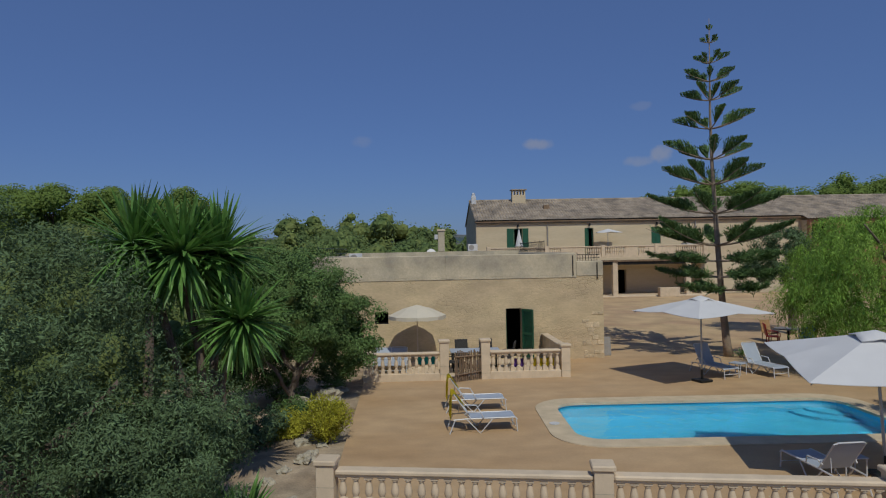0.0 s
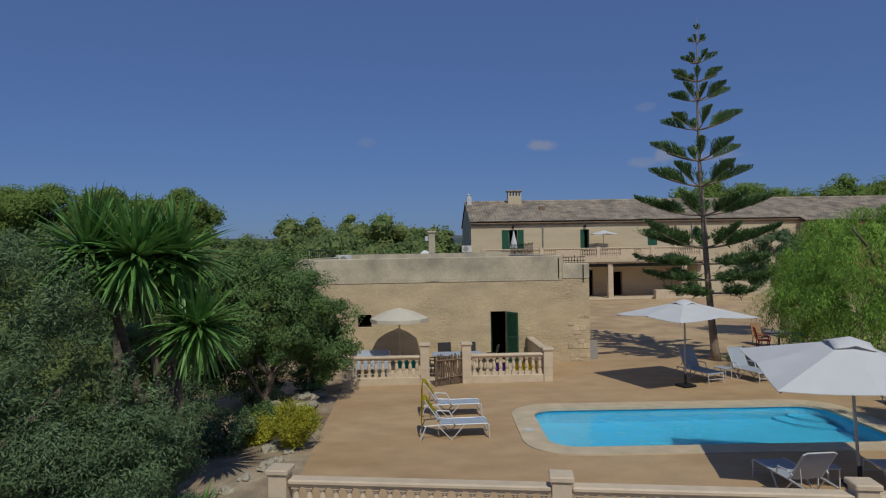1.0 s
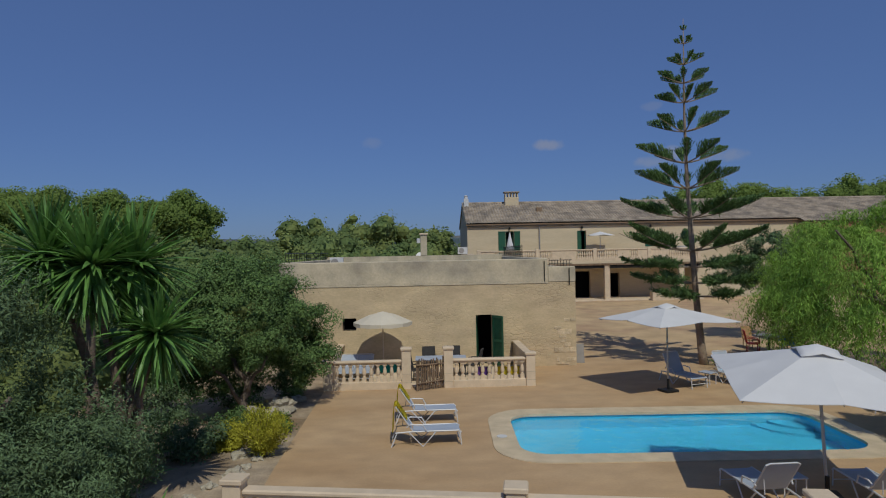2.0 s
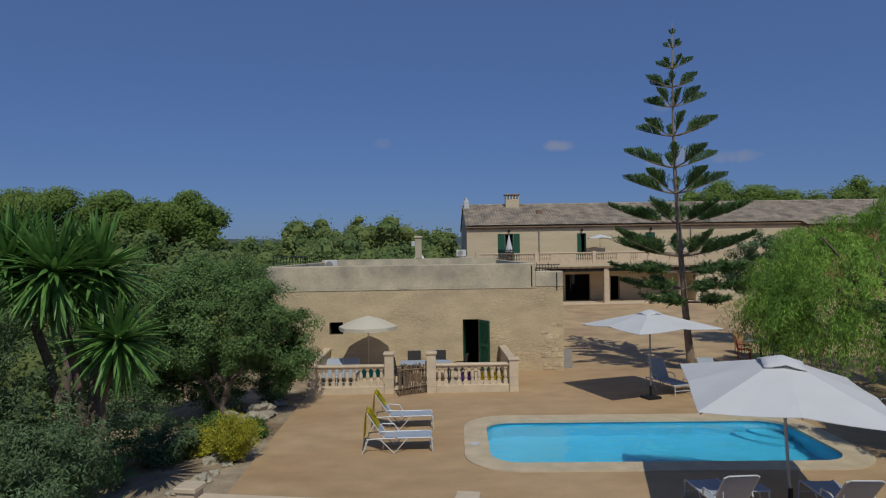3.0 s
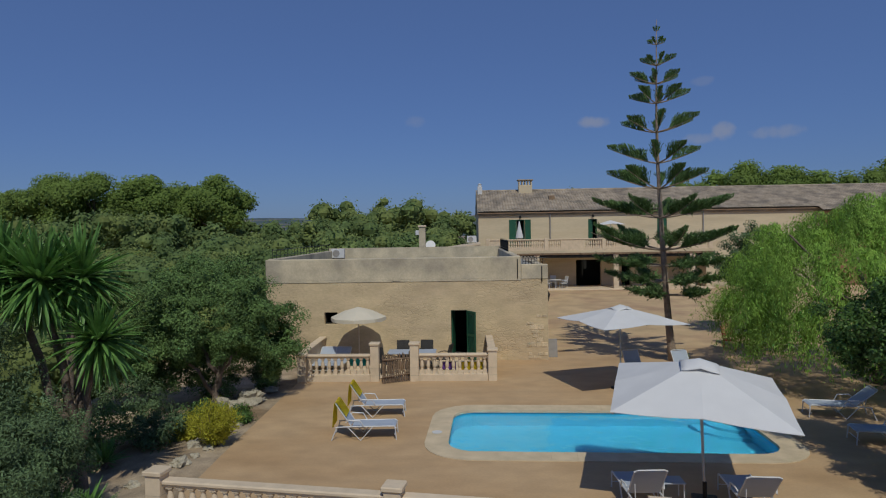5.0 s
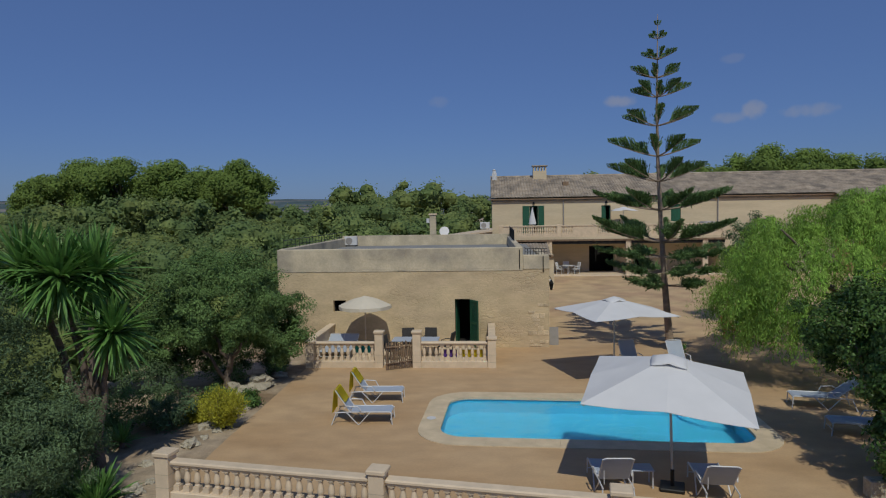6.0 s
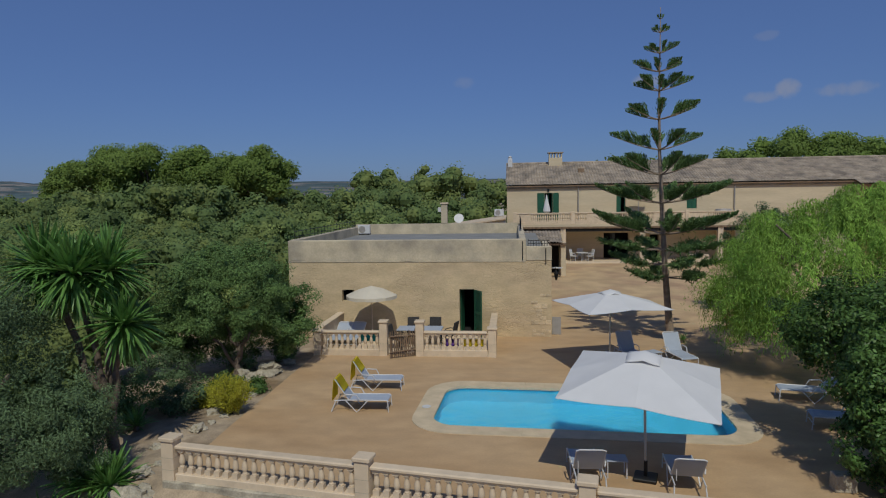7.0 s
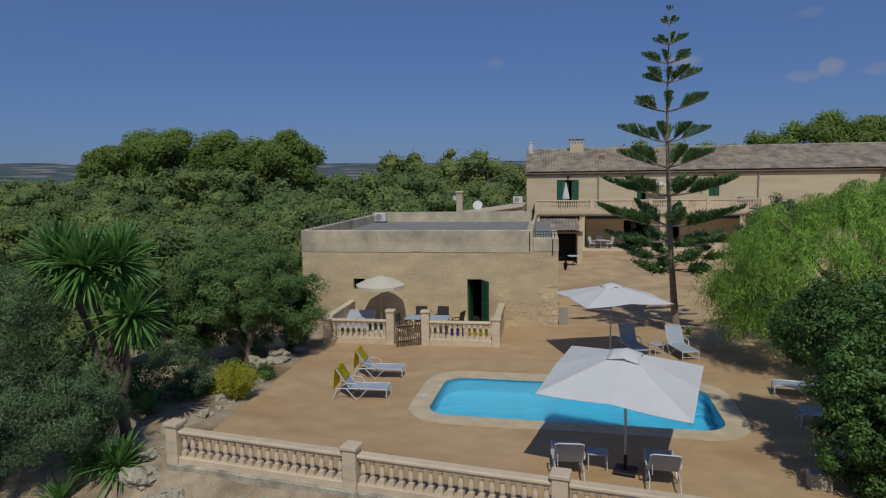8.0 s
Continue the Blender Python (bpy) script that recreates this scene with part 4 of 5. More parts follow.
# ---- parasols ----
def canopy_mesh(half, top, drop, sag=0.025, n=10, thick=0.012):
    v, f = [], []
    for lift in (0, -thick):
        for j in range(n + 1):
            for i in range(n + 1):
                x, y = -half + 2 * half * i / n, -half + 2 * half * j / n
                r = max(abs(x), abs(y)) / half
                q = min(abs(x), abs(y)) / max(1e-6, max(abs(x), abs(y)))
                z = top - drop * r - sag * r * math.sin(q * math.pi) - 0.08 * r * q
                v.append((x, y, z + lift))
    w = (n + 1) ** 2
    for j in range(n):
        for i in range(n):
            a = j * (n + 1) + i
            b, c, d = a + 1, a + n + 2, a + n + 1
            for tri in ((a, b, c), (a, c, d)) if (i < n / 2) == (j < n / 2) else ((a, b, d), (b, c, d)):
                f.append(tri)
                f.append(tuple(w + k for k in reversed(tri)))
    for i in range(n):
        for a, b in ((i, i + 1), ((i + 1) * (n + 1), i * (n + 1)), (i * (n + 1) + n, (i + 1) * (n + 1) + n), (n * (n + 1) + i + 1, n * (n + 1) + i)):
            f.append((b, a, w + a, w + b))
    return v, [], f


def parasol(m, tilt, half=1.74, top=2.82, drop=0.42, shift=(0, 0)):
    e = thing("parasol", "large square white canvas parasol on a grey pole", "parasol", m, "square parasols by the pool")
    part("pole", tubed([(0, 0, 0.02), (*shift, top - 0.05)], 0.03, 10), "alu", e)
    part("sleeve", tubed([(0, 0, 0.05), (0, 0, 0.42)], 0.042, 10), "iron", e)
    part("base_plate", boxed(-0.25, 0.25, -0.25, 0.25, 0.0, 0.08, 0.02), "iron", e, "black weighted base")
    c = part("canopy", canopy_mesh(half, top, drop), "white_cloth", e, smooth=True)
    c.data.set_sharp_from_angle(angle=radians(9))
    part("vent", canopy_mesh(0.36, top + 0.06, 0.10, 0.01, 6), "white_cloth", c, smooth=True)
    for k in range(8):
        a = k * math.pi / 4
        r = half * (1.38 if k % 2 else 0.98)
        part("rib", tubed([(0, 0, top - 0.06), (math.cos(a) * r, math.sin(a) * r, top - drop - (0.13 if k % 2 else 0.04))], 0.012, 5), "alu", c)
    c.matrix_local = pose(*shift, top) @ pose(0, 0, 0, *tilt) @ pose(0, 0, -top)
    return e


parasol(pose(8.12, 11.5, 0, 0, 0, -16), (4.8, 3.2, 0), half=1.62, top=2.80, drop=0.60, shift=(-0.07, 0.19))
parasol(pose(8.66, 20.65, 0, 0, 0, 18.8), (0, 0, 0), half=1.585, top=2.86)

round_one = thing("patio_parasol", "round cream parasol with a short valance on the patio", "parasol", pose(-0.93, 24.25, 0.02))
part("pole", tubed([(0, 0, 0), (0, 0, 2.45)], 0.024), "stone", round_one)
part("base", lathe(bmesh.new(), [(0.24, 0), (0.24, 0.06), (0.06, 0.1), (0.05, 0.3)], 12), "stone", round_one)
bm = bmesh.new()
rr = [(0.02, 2.5), (0.55, 2.36), (1.12, 2.10), (1.12, 1.98)]
rings = [[bm.verts.new((r * math.cos(k * math.pi / 8) * (1 if k % 2 == 0 else 0.955), r * math.sin(k * math.pi / 8) * (1 if k % 2 == 0 else 0.955), z - (0.03 if k % 2 and i == 3 else 0))) for k in range(16)] for i, (r, z) in enumerate(rr)]
for a, b in zip(rings, rings[1:]):
    for k in range(16):
        bm.faces.new((a[k], a[(k + 1) % 16], b[(k + 1) % 16], b[k]))
bm.faces.new(rings[0])
part("canopy", bm, "cream_cloth", round_one)


# ---- sun loungers ----
def lounger(foot, head, back=50, towel=False, label="white-framed sun lounger with a blue-grey sling", frame_mat="white_frame"):
    """A lounger whose foot and head stand at two places; x runs from the foot to the head."""
    f, h = Vector(foot), Vector(head)
    e = thing("sun_lounger", label, "sun lounger", pose(f.x, f.y, 0, 0, 0, math.degrees(math.atan2(h.y - f.y, h.x - f.x))), "sun loungers round the pool")
    L, hinge, z, w = 1.9, 1.18, 0.36, 0.31
    a = radians(back)
    top = (hinge + 0.72 * math.cos(a), z + 0.72 * math.sin(a))

    def slab(pts):
        bm = bmesh.new()
        rows = []
        for x, zz in pts:
            rows.append([bm.verts.new((x, s * w, zz + t)) for s, t in ((-1, 0.012), (0, 0.004), (1, 0.012), (1, -0.006), (0, -0.012), (-1, -0.006))])
        for p, q in zip(rows, rows[1:]):
            for k in range(6):
                bm.faces.new((p[k], p[(k + 1) % 6], q[(k + 1) % 6], q[k]))
        bm.faces.new(rows[0])
        bm.faces.new(rows[-1][::-1])
        return bm
    part("seat", slab([(0.02, z - 0.03), (0.1, z), (0.6, z - 0.02), (hinge, z)]), "sling", e)
    part("backrest", slab([(hinge + 0.02, z + 0.01), ((hinge + top[0]) / 2, (z + top[1]) / 2 - 0.01), top]), "sling", e)
    part("back_frame", tubed([(hinge, -w, z), (top[0], -w, top[1]), (top[0] + 0.02, -w * 0.8, top[1] + 0.03), (top[0] + 0.02, w * 0.8, top[1] + 0.03), (top[0], w, top[1]), (hinge, w, z)], 0.016, 6), frame_mat, e)
    for s in (-1, 1):
        part("side_rail", tubed([(0.0, s * w, z - 0.05), (0.06, s * w, z), (hinge + 0.1, s * w, z), (1.62, s * w, z - 0.02)], 0.018, 6), frame_mat, e)
        part("leg", tubed([(0.03, s * w, z - 0.02), (0.0, s * w, 0.0)], 0.016, 6), frame_mat, e)
        part("leg", tubed([(0.62, s * w, z - 0.01), (0.95, s * (w + 0.03), 0.0), (1.3, s * w, z)], 0.016, 6), frame_mat, e)
        part("leg", tubed([(1.58, s * w, z - 0.02), (1.72, s * (w + 0.02), 0.0)], 0.016, 6), frame_mat, e)
        part("armrest", tubed([(0.85, s * (w + 0.03), z), (0.95, s * (w + 0.06), z + 0.17), (1.25, s * (w + 0.06), z + 0.19), (1.34, s * (w + 0.03), z + 0.12)], 0.016, 6), frame_mat, e)
    part("crossbar", tubed([(0.05, -w, 0.14), (0.05, w, 0.14)], 0.012, 5), frame_mat, e)
    part("prop", tubed([(1.45, -w * 0.8, z), ((hinge + top[0]) / 2 + 0.03, -w * 0.8, (z + top[1]) / 2 - 0.02)], 0.01, 5), frame_mat, e)
    if towel:
        t = thing("towel", "yellow beach towel hung over a lounger's backrest", "towel", e.matrix_world.copy(), "yellow towels")
        rows, bm = [], bmesh.new()
        n = Vector((math.sin(a), 0, -math.cos(a)))
        path = [Vector((top[0], 0, top[1])) - Vector((math.cos(a), 0, math.sin(a))) * 0.42 - n * 0.035, Vector((top[0], 0, top[1])) - n * 0.04, Vector((top[0] + 0.02, 0, top[1] + 0.055)), Vector((top[0] + 0.06, 0, top[1] + 0.01)), Vector((top[0] + 0.085, 0, top[1] - 0.25)), Vector((top[0] + 0.10, 0, top[1] - 0.62))]
        for i, p in enumerate(path):
            rows.append([bm.verts.new((p.x + 0.018 * math.sin(k * 1.9 + i) * (i > 3), -0.30 + 0.6 * k / 8, p.z)) for k in range(9)])
        for p, q in zip(rows, rows[1:]):
            for k in range(8):
                bm.faces.new((p[k], p[k + 1], q[k + 1], q[k]))
        r = bmesh.ops.solidify(bm, geom=bm.faces[:], thickness=0.012)
        part("cloth", bm, "yellow", t, smooth=True)
    return e


lounger((1.50, 15.78), (-0.35, 15.72), 56, True)
lounger((1.52, 17.86), (-0.33, 17.80), 56, True)
lounger((9.85, 20.95), (9.35, 22.65), 62)
lounger((11.55, 20.85), (11.10, 22.55), 62)
lounger((6.76, 12.3), (6.84, 10.48), 53)
lounger((8.93, 12.1), (8.80, 10.28), 48)
lounger((13.25, 17.55), (15.1, 17.2), 40)
lounger((13.15, 15.15), (15.0, 14.8), 12)


def side_table(x, y, rz):
    e = thing("side_table", "small white metal side table between loungers", "table", pose(x, y, 0, 0, 0, rz), "side tables")
    part("tabletop", boxed(-0.24, 0.24, -0.2, 0.2, 0.38, 0.41, 0.008), "sling", e)
    for sx in (-1, 1):
        for sy in (-1, 1):
            part("leg", tubed([(sx * 0.21, sy * 0.17, 0), (sx * 0.21, sy * 0.17, 0.38)], 0.014, 6), "white_frame", e)


side_table(7.5, 11.65, 0)
side_table(10.45, 21.7, -60)

# ---- patio of the annexe ----
part_floor = tagged(part("patio_floor", boxed(-2.6, 4.24, 22.36, 25.79, -0.02, 0.06), "stone"), "pale stone patio floor", "patio", kind="structure")
shutter = thing("door_shutter", "dark-green louvred wooden door shutter standing open", "shutter", pose(3.44, 25.76, 0.12, 0, 0, -58))
part("frame", wall_with_holes(bmesh.new(), 0, 0.66, 0, 2.02, -0.025, 0.02, [(0.08, 0.58, 0.12, 0.95), (0.08, 0.58, 1.07, 1.92)]), "green", shutter)
for z0, z1 in ((0.12, 0.95), (1.07, 1.92)):
    z = z0 + 0.03
    while z < z1 - 0.03:
        part("slat", boxed(0.08, 0.58, -0.018, 0.012, -0.004, 0.004, m=pose(0, 0, z, 35)), "green", shutter)
        z += 0.045
part("panel", boxed(0.075, 0.585, 0.006, 0.014, 0.1, 1.94), "green", shutter)
shutter2 = thing("door_leaf", "dark-green inner door leaf half open", "door", pose(2.80, 26.1, 0.12, 0, 0, 80))
part("leaf", boxed(0, 0.6, -0.02, 0.02, 0, 2.0), "green", shutter2)
tagged(part("window_frame", wall_with_holes(bmesh.new(), -2.66, -2.1, 1.6, 2.12, 26.05, 26.1, [(-2.61, -2.15, 1.65, 2.07)]), "dark"), "small dark window in the stone wall", "window", kind="structure")

gate = thing("wooden_gate", "rustic gate of upright branches standing open", "gate", pose(1.30, 22.15, 0.04, 0, 0, 208))
gr = random.Random(4)
for k in range(13):
    x = 0.04 + k * 0.085
    part("branch", tubed([(x + gr.uniform(-.01, .01), gr.uniform(-.02, .02), 0), (x + gr.uniform(-.02, .02), gr.uniform(-.02, .02), 0.5), (x + gr.uniform(-.03, .03), gr.uniform(-.02, .02), gr.uniform(0.95, 1.08))], [0.032, 0.03, 0.024], 6), "wood", gate)
for pts in ([(0, 0.05, 0.25), (1.1, 0.05, 0.22)], [(0, 0.05, 0.82), (1.1, 0.05, 0.85)], [(0.02, -0.055, 0.2), (1.08, -0.055, 0.9)]):
    part("crosspiece", tubed(pts, 0.03, 6), "wood", gate)

table = thing("patio_table", "dining table with a pale top on the patio", "table", pose(1.25, 23.75, 0.06))
part("tabletop", boxed(-0.95, 0.95, -0.45, 0.45, 0.70, 0.74, 0.01), "sling", table)
for sx in (-1, 1):
    for sy in (-1, 1):
        part("leg", boxed(sx * 0.85 - 0.03, sx * 0.85 + 0.03, sy * 0.36 - 0.03, sy * 0.36 + 0.03, 0, 0.70), "wicker", table)


def armchair(name, label, m, material, group):
    e = thing(name, label, "chair", m, group)
    part("seat", boxed(-0.26, 0.26, -0.25, 0.25, 0.40, 0.45, 0.02), material, e)
    bm = boxed(-0.26, 0.26, -0.03, 0.03, 0.0, 0.58, 0.02)
    bmesh.ops.transform(bm, matrix=pose(0, 0.25, 0.44, -12), verts=bm.verts)
    part("backrest", bm, material, e)
    for s in (-1, 1):
        part("armrest", tubed([(s * 0.27, 0.26, 0.66), (s * 0.28, -0.05, 0.66), (s * 0.27, -0.25, 0.60), (s * 0.26, -0.25, 0.42)], 0.022, 6), material, e)
        for y in (-0.22, 0.22):
            part("leg", tubed([(s * 0.24, y, 0.41), (s * 0.25, y * 1.1, 0)], 0.02, 6), material, e)
    return e


for x, y, rz in ((0.42, 23.05, 80), (0.85, 24.45, 8), (2.45, 23.9, -105), (1.75, 24.5, -5)):
    armchair("wicker_chair", "dark wicker armchair at the patio table", pose(x, y, 0.06, 0, 0, rz), "wicker", "chairs round the patio table")


# ---- farmhouse details ----
def shutter_leaf(parent, x0, x1, z0, z1, y):
    p = part("shutter", wall_with_holes(bmesh.new(), x0, x1, z0, z1, y - 0.05, y, [(x0 + 0.06, x1 - 0.06, z0 + 0.08, (z0 + z1) / 2 - 0.04), (x0 + 0.06, x1 - 0.06, (z0 + z1) / 2 + 0.04, z1 - 0.08)]), "green", parent, "green wooden shutter")
    part("panel", boxed(x0 + 0.06, x1 - 0.06, y - 0.035, y - 0.015, z0 + 0.08, z1 - 0.08), "green", p)


for nm, x0, x1, z0, z1 in (("french_door", 7.95, 8.7, 3.75, 6.45), ("french_door", 14.3, 15.1, 3.75, 6.4)):
    part(nm, wall_with_holes(bmesh.new(), x0, x1, z0, z1, HY + 0.25, HY + 0.3, [(x0 + 0.08, (x0 + x1) / 2 - 0.03, z0 + 0.1, z1 - 0.08), ((x0 + x1) / 2 + 0.03, x1 - 0.08, z0 + 0.1, z1 - 0.08)]), "green", house)
shutter_leaf(house, 7.32, 7.93, 3.78, 6.45, HY - 0.004)
shutter_leaf(house, 8.72, 9.24, 3.78, 6.45, HY - 0.004)
shutter_leaf(house, 14.28, 14.62, 3.78, 6.4, HY + 0.1)
shutter_leaf(house, 20.37, 20.77, 4.92, 6.38, HY + 0.08)
shutter_leaf(house, 20.78, 21.18, 4.92, 6.38, HY + 0.08)
for x in (10.95, 24.35):
    part("downpipe", tubed([(x, HY - 0.09, EAVE - 0.15), (x, HY - 0.09, 3.8 if x < 24 else 0.3)], 0.06, 8), "zinc", house, "grey downpipe")
for x in (8.3, 14.7, 20.8):
    part("wall_lamp", lathe(bmesh.new(), [(0.05, 0), (0.12, 0.03), (0.09, 0.2), (0.02, 0.26)], 6, (x, HY - 0.16, EAVE - 0.58)), "iron", house, "small black wall lantern")
chim = part("chimney", boxed(8.6, 9.9, HY + 4.7, HY + 5.5, RIDGE - 0.6, RIDGE + 0.55, 0.02), "house", house, "broad chimney with a pillared cap")
for k in range(5):
    for q in (HY + 4.72, HY + 5.36):
        part("pillar", boxed(8.62 + k * 0.285, 8.74 + k * 0.285, q, q + 0.12, RIDGE + 0.552, RIDGE + 0.98), "house", chim)
part("cap", boxed(8.50, 10.0, HY + 4.6, HY + 5.6, RIDGE + 0.982, RIDGE + 1.09, 0.02), "tile", chim)
chim2 = part("chimney", boxed(4.65, 5.1, HY + 4.6, HY + 5.0, RIDGE - 0.6, RIDGE + 0.45, 0.02), "white_frame", house, "small whitewashed chimney")
part("cap", lathe(bmesh.new(), [(0.2, 0), (0.16, 0.2), (0.2, 0.25), (0.05, 0.35)], 8, (4.87, HY + 4.8, RIDGE + 0.452)), "white_frame", chim2)
part("skylight", boxed(11.2, 11.75, HY + 2.6, HY + 3.0, EAVE + 1.0, EAVE + 1.55, 0.02), "wood", roof, "small roof vent")
for x in np.arange(5.6, 24, 0.62):
    part("joist", boxed(x, x + 0.1, BY - 0.16, BY - 0.052, BZ - 0.34, BZ - 0.24), "wood", balcony)
part("beam", boxed(BX0 + 0.1, BX1 - 0.1, BY + 0.05, BY + 0.4, BZ - 0.62, BZ - 0.288), "dark", house, "dark porch beam")
part("porch_end", boxed(BX1 - 0.4, BX1, BY + 0.5, HY - 0.003, GZ, BZ - 0.29), "house", house)

# projecting right wing with a loggia
wing = thing("house_wing", "red-brown wing of the farmhouse with a tiled roof", "house")
part("wall", wall_with_holes(bmesh.new(), 34.2, 50, 0, 6.75, 54.6, 55.0, [(34.4, 35.8, 4.9, 6.35), (36.1, 36.7, 4.9, 6.35)]), "terracotta_wall", wing)
part("side_wall", boxed(34.2, 34.6, 55.0, 55.79, 0, 6.75), "house", wing)
part("roof", tiled_slope(34.0, 50, 54.3, 6.8, 56.6, 7.62), "tile", wing)
# near-black sheet painted as shade behind the loggia openings
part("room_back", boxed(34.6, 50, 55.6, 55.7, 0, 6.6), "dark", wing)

bench = thing("stone_bench", "low whitewashed masonry bench before the porch", "bench", pose(20.3, 52.0, 0.4))
part("block", boxed(-0.85, 0.85, -0.3, 0.28, 0, 0.78, 0.03), "stone", bench)
lean = thing("lean_to", "small lean-to shelter with a barrel-tile roof beside the annexe", "shelter")
part("roof", tiled_slope(5.9, 9.0, 44.6, 2.75, 47.6, 3.45, 0.24, 0.36), "tile", lean)
part("rear_wall", boxed(5.9, 9.0, 47.3, 47.6, 0.2, 3.3), "house", lean)
part("end_wall", boxed(8.65, 9.0, 44.9, 47.3, 0.25, 2.74), "house", lean)
part("post", boxed(5.95, 6.1, 44.8, 44.95, 0.25, 2.74), "wood", lean)
part("beam", boxed(5.9, 9.0, 44.75, 44.9, 2.6, 2.74), "wood", lean)
# near-black sheet before the rear wall paints the shade under the roof
part("inner_wall", boxed(5.9, 8.6, 47.0, 47.2, 0.3, 2.9), "dark", lean)
low = thing("lean_roofed_store", "low pale store with a gently sloping whitewashed roof behind the annexe", "building")


def store_roof_z(x):
    return 3.72 + (x + 1.6) * 0.135


part("walls", ([(x, y, z) for y in (48.0, 54.6) for x, z in ((-1.5, 0.2), (4.55, 0.2), (4.55, store_roof_z(4.55) - 0.12), (-1.5, store_roof_z(-1.5) - 0.12))], [], [(0, 1, 2, 3), (7, 6, 5, 4), (1, 5, 6, 2), (4, 0, 3, 7), (3, 2, 6, 7)]), "house", low)
part("roof_slab", ([(x, y, store_roof_z(x) + dz) for dz in (-0.118, 0) for y in (47.8, 54.8) for x in (-1.6, 4.58)], [], [(0, 2, 3, 1), (4, 5, 7, 6), (0, 1, 5, 4), (2, 6, 7, 3), (0, 4, 6, 2), (1, 3, 7, 5)]), "stone", low)


def ac_unit(x, y, z):
    e = thing("air_conditioner", "white outdoor air-conditioning unit on a flat roof", "air conditioner", pose(x, y, z), "air conditioners")
    part("case", boxed(-0.4, 0.4, -0.16, 0.16, 0.06, 0.62, 0.02), "white_frame", e)
    part("grille", lathe(bmesh.new(), [(0.22, 0), (0.22, 0.012)], 16, (0, 0, 0)), "zinc", e).matrix_local = pose(-0.1, -0.162, 0.34, 90)
    for sx in (-0.3, 0.3):
        part("foot", boxed(sx - 0.03, sx + 0.03, -0.15, 0.15, 0, 0.06), "iron", e)


ac_unit(-4.5, 38.2, 3.91)
ac_unit(3.95, 52.6, store_roof_z(3.95) + 0.02)
dish = thing("satellite_dish", "round white satellite dish on a flat roof", "satellite dish", pose(0.48, 52.6, store_roof_z(0.48) - 0.01))
part("mast", tubed([(0, 0, 0), (0, 0, 0.38)], 0.03, 6), "alu", dish)
part("reflector", lathe(bmesh.new(), [(0.42, 0.10), (0.3, 0.04), (0.05, 0.0)], 16), "white_frame", dish).matrix_local = pose(0, -0.05, 0.36, 70)
vent = thing("roof_chimney", "slim rendered chimney with a white cowl on the annexe roof", "chimney", pose(0.72, 38.8, 4.552))
part("shaft", boxed(-0.2, 0.2, -0.2, 0.2, 0, 1.25, 0.02), "parapet", vent)
part("cowl", boxed(-0.26, 0.26, -0.26, 0.26, 1.252, 1.36, 0.02), "stone", vent)
part("lamp", boxed(-0.42, -0.2, -0.1, 0.1, 0.75, 1.05, 0.02), "white_frame", vent, "white floodlight")


def railing(m, length, h, step=0.45, name_label="thin black iron railing on the flat roof"):
    e = thing("roof_railing", name_label, "railing", m, "roof railings")
    part("top_rail", tubed([(0, 0, h), (length, 0, h)], 0.018, 5), "iron", e)
    part("low_rail", tubed([(0, 0, 0.12), (length, 0, 0.12)], 0.014, 5), "iron", e)
    x = 0.0
    while x <= length + 1e-6:
        part("upright", tubed([(x, 0, 0), (x, 0, h + (0.08 if round(x / step) % 4 == 0 else 0))], 0.013, 5), "iron", e)
        x += step
    return e


railing(pose(AX0 + 0.15, 26.3, 4.42, 0, 0, 90), 11.7, 0.38, 0.6)
railing(pose(AX1 - 0.15, 31.5, 4.42, 0, 0, 90), 7.2, 0.55, 0.3)
railing(pose(AX1 + 0.1, 26.0, 4.06), 0.95, 0.26, 0.12)
lantern = thing("wall_lantern", "black iron lantern on a bracket at the annexe corner", "lamp", pose(AX2, 29.2, 2.35))
part("bracket", tubed([(0, 0, 0.35), (0.35, 0, 0.42), (0.42, 0, 0.3)], 0.02, 5), "iron", lantern)
part("lamp_body", lathe(bmesh.new(), [(0.05, -0.3), (0.12, 0.0), (0.14, 0.02), (0.05, 0.16), (0.01, 0.24)], 6, (0.42, 0, 0.06)), "iron", lantern)

# closed and open parasols and furniture at the house
folded = thing("folded_parasol", "folded white parasol on the balcony", "parasol", pose(8.05, 53.7, BZ))
part("pole", tubed([(0, 0, 0), (0, 0, 2.5)], 0.025, 6), "alu", folded)
part("cloth", lathe(bmesh.new(), [(0.16, 1.0), (0.34, 1.1), (0.26, 1.5), (0.12, 2.1), (0.03, 2.55)], 10), "white_cloth", folded)
opened = thing("balcony_parasol", "open white parasol on the balcony", "parasol", pose(15.9, 54.2, BZ))
part("pole", tubed([(0, 0, 0), (0, 0, 2.4)], 0.025, 6), "alu", opened)
part("canopy", canopy_mesh(1.0, 2.5, 0.28, 0.03, 6), "white_cloth", opened)
for x, y, rz in ((10.4, 53.6, 60), (11.7, 53.5, -70), (11.0, 54.3, 0)):
    armchair("garden_chair", "white plastic armchair in the porch", pose(x, y, GZ + 0.1, 0, 0, rz), "white_frame", "white porch chairs")
ptable = thing("porch_table", "round table in the porch", "table", pose(11.05, 53.55, GZ + 0.1))
part("tabletop", lathe(bmesh.new(), [(0.5, 0.70), (0.5, 0.74)], 16), "white_frame", ptable)
part("leg", tubed([(0, 0, 0), (0, 0, 0.7)], 0.05, 8), "white_frame", ptable)
btable = thing("balcony_table", "grey-covered round table on the balcony", "table", pose(22.7, 53.4, BZ))
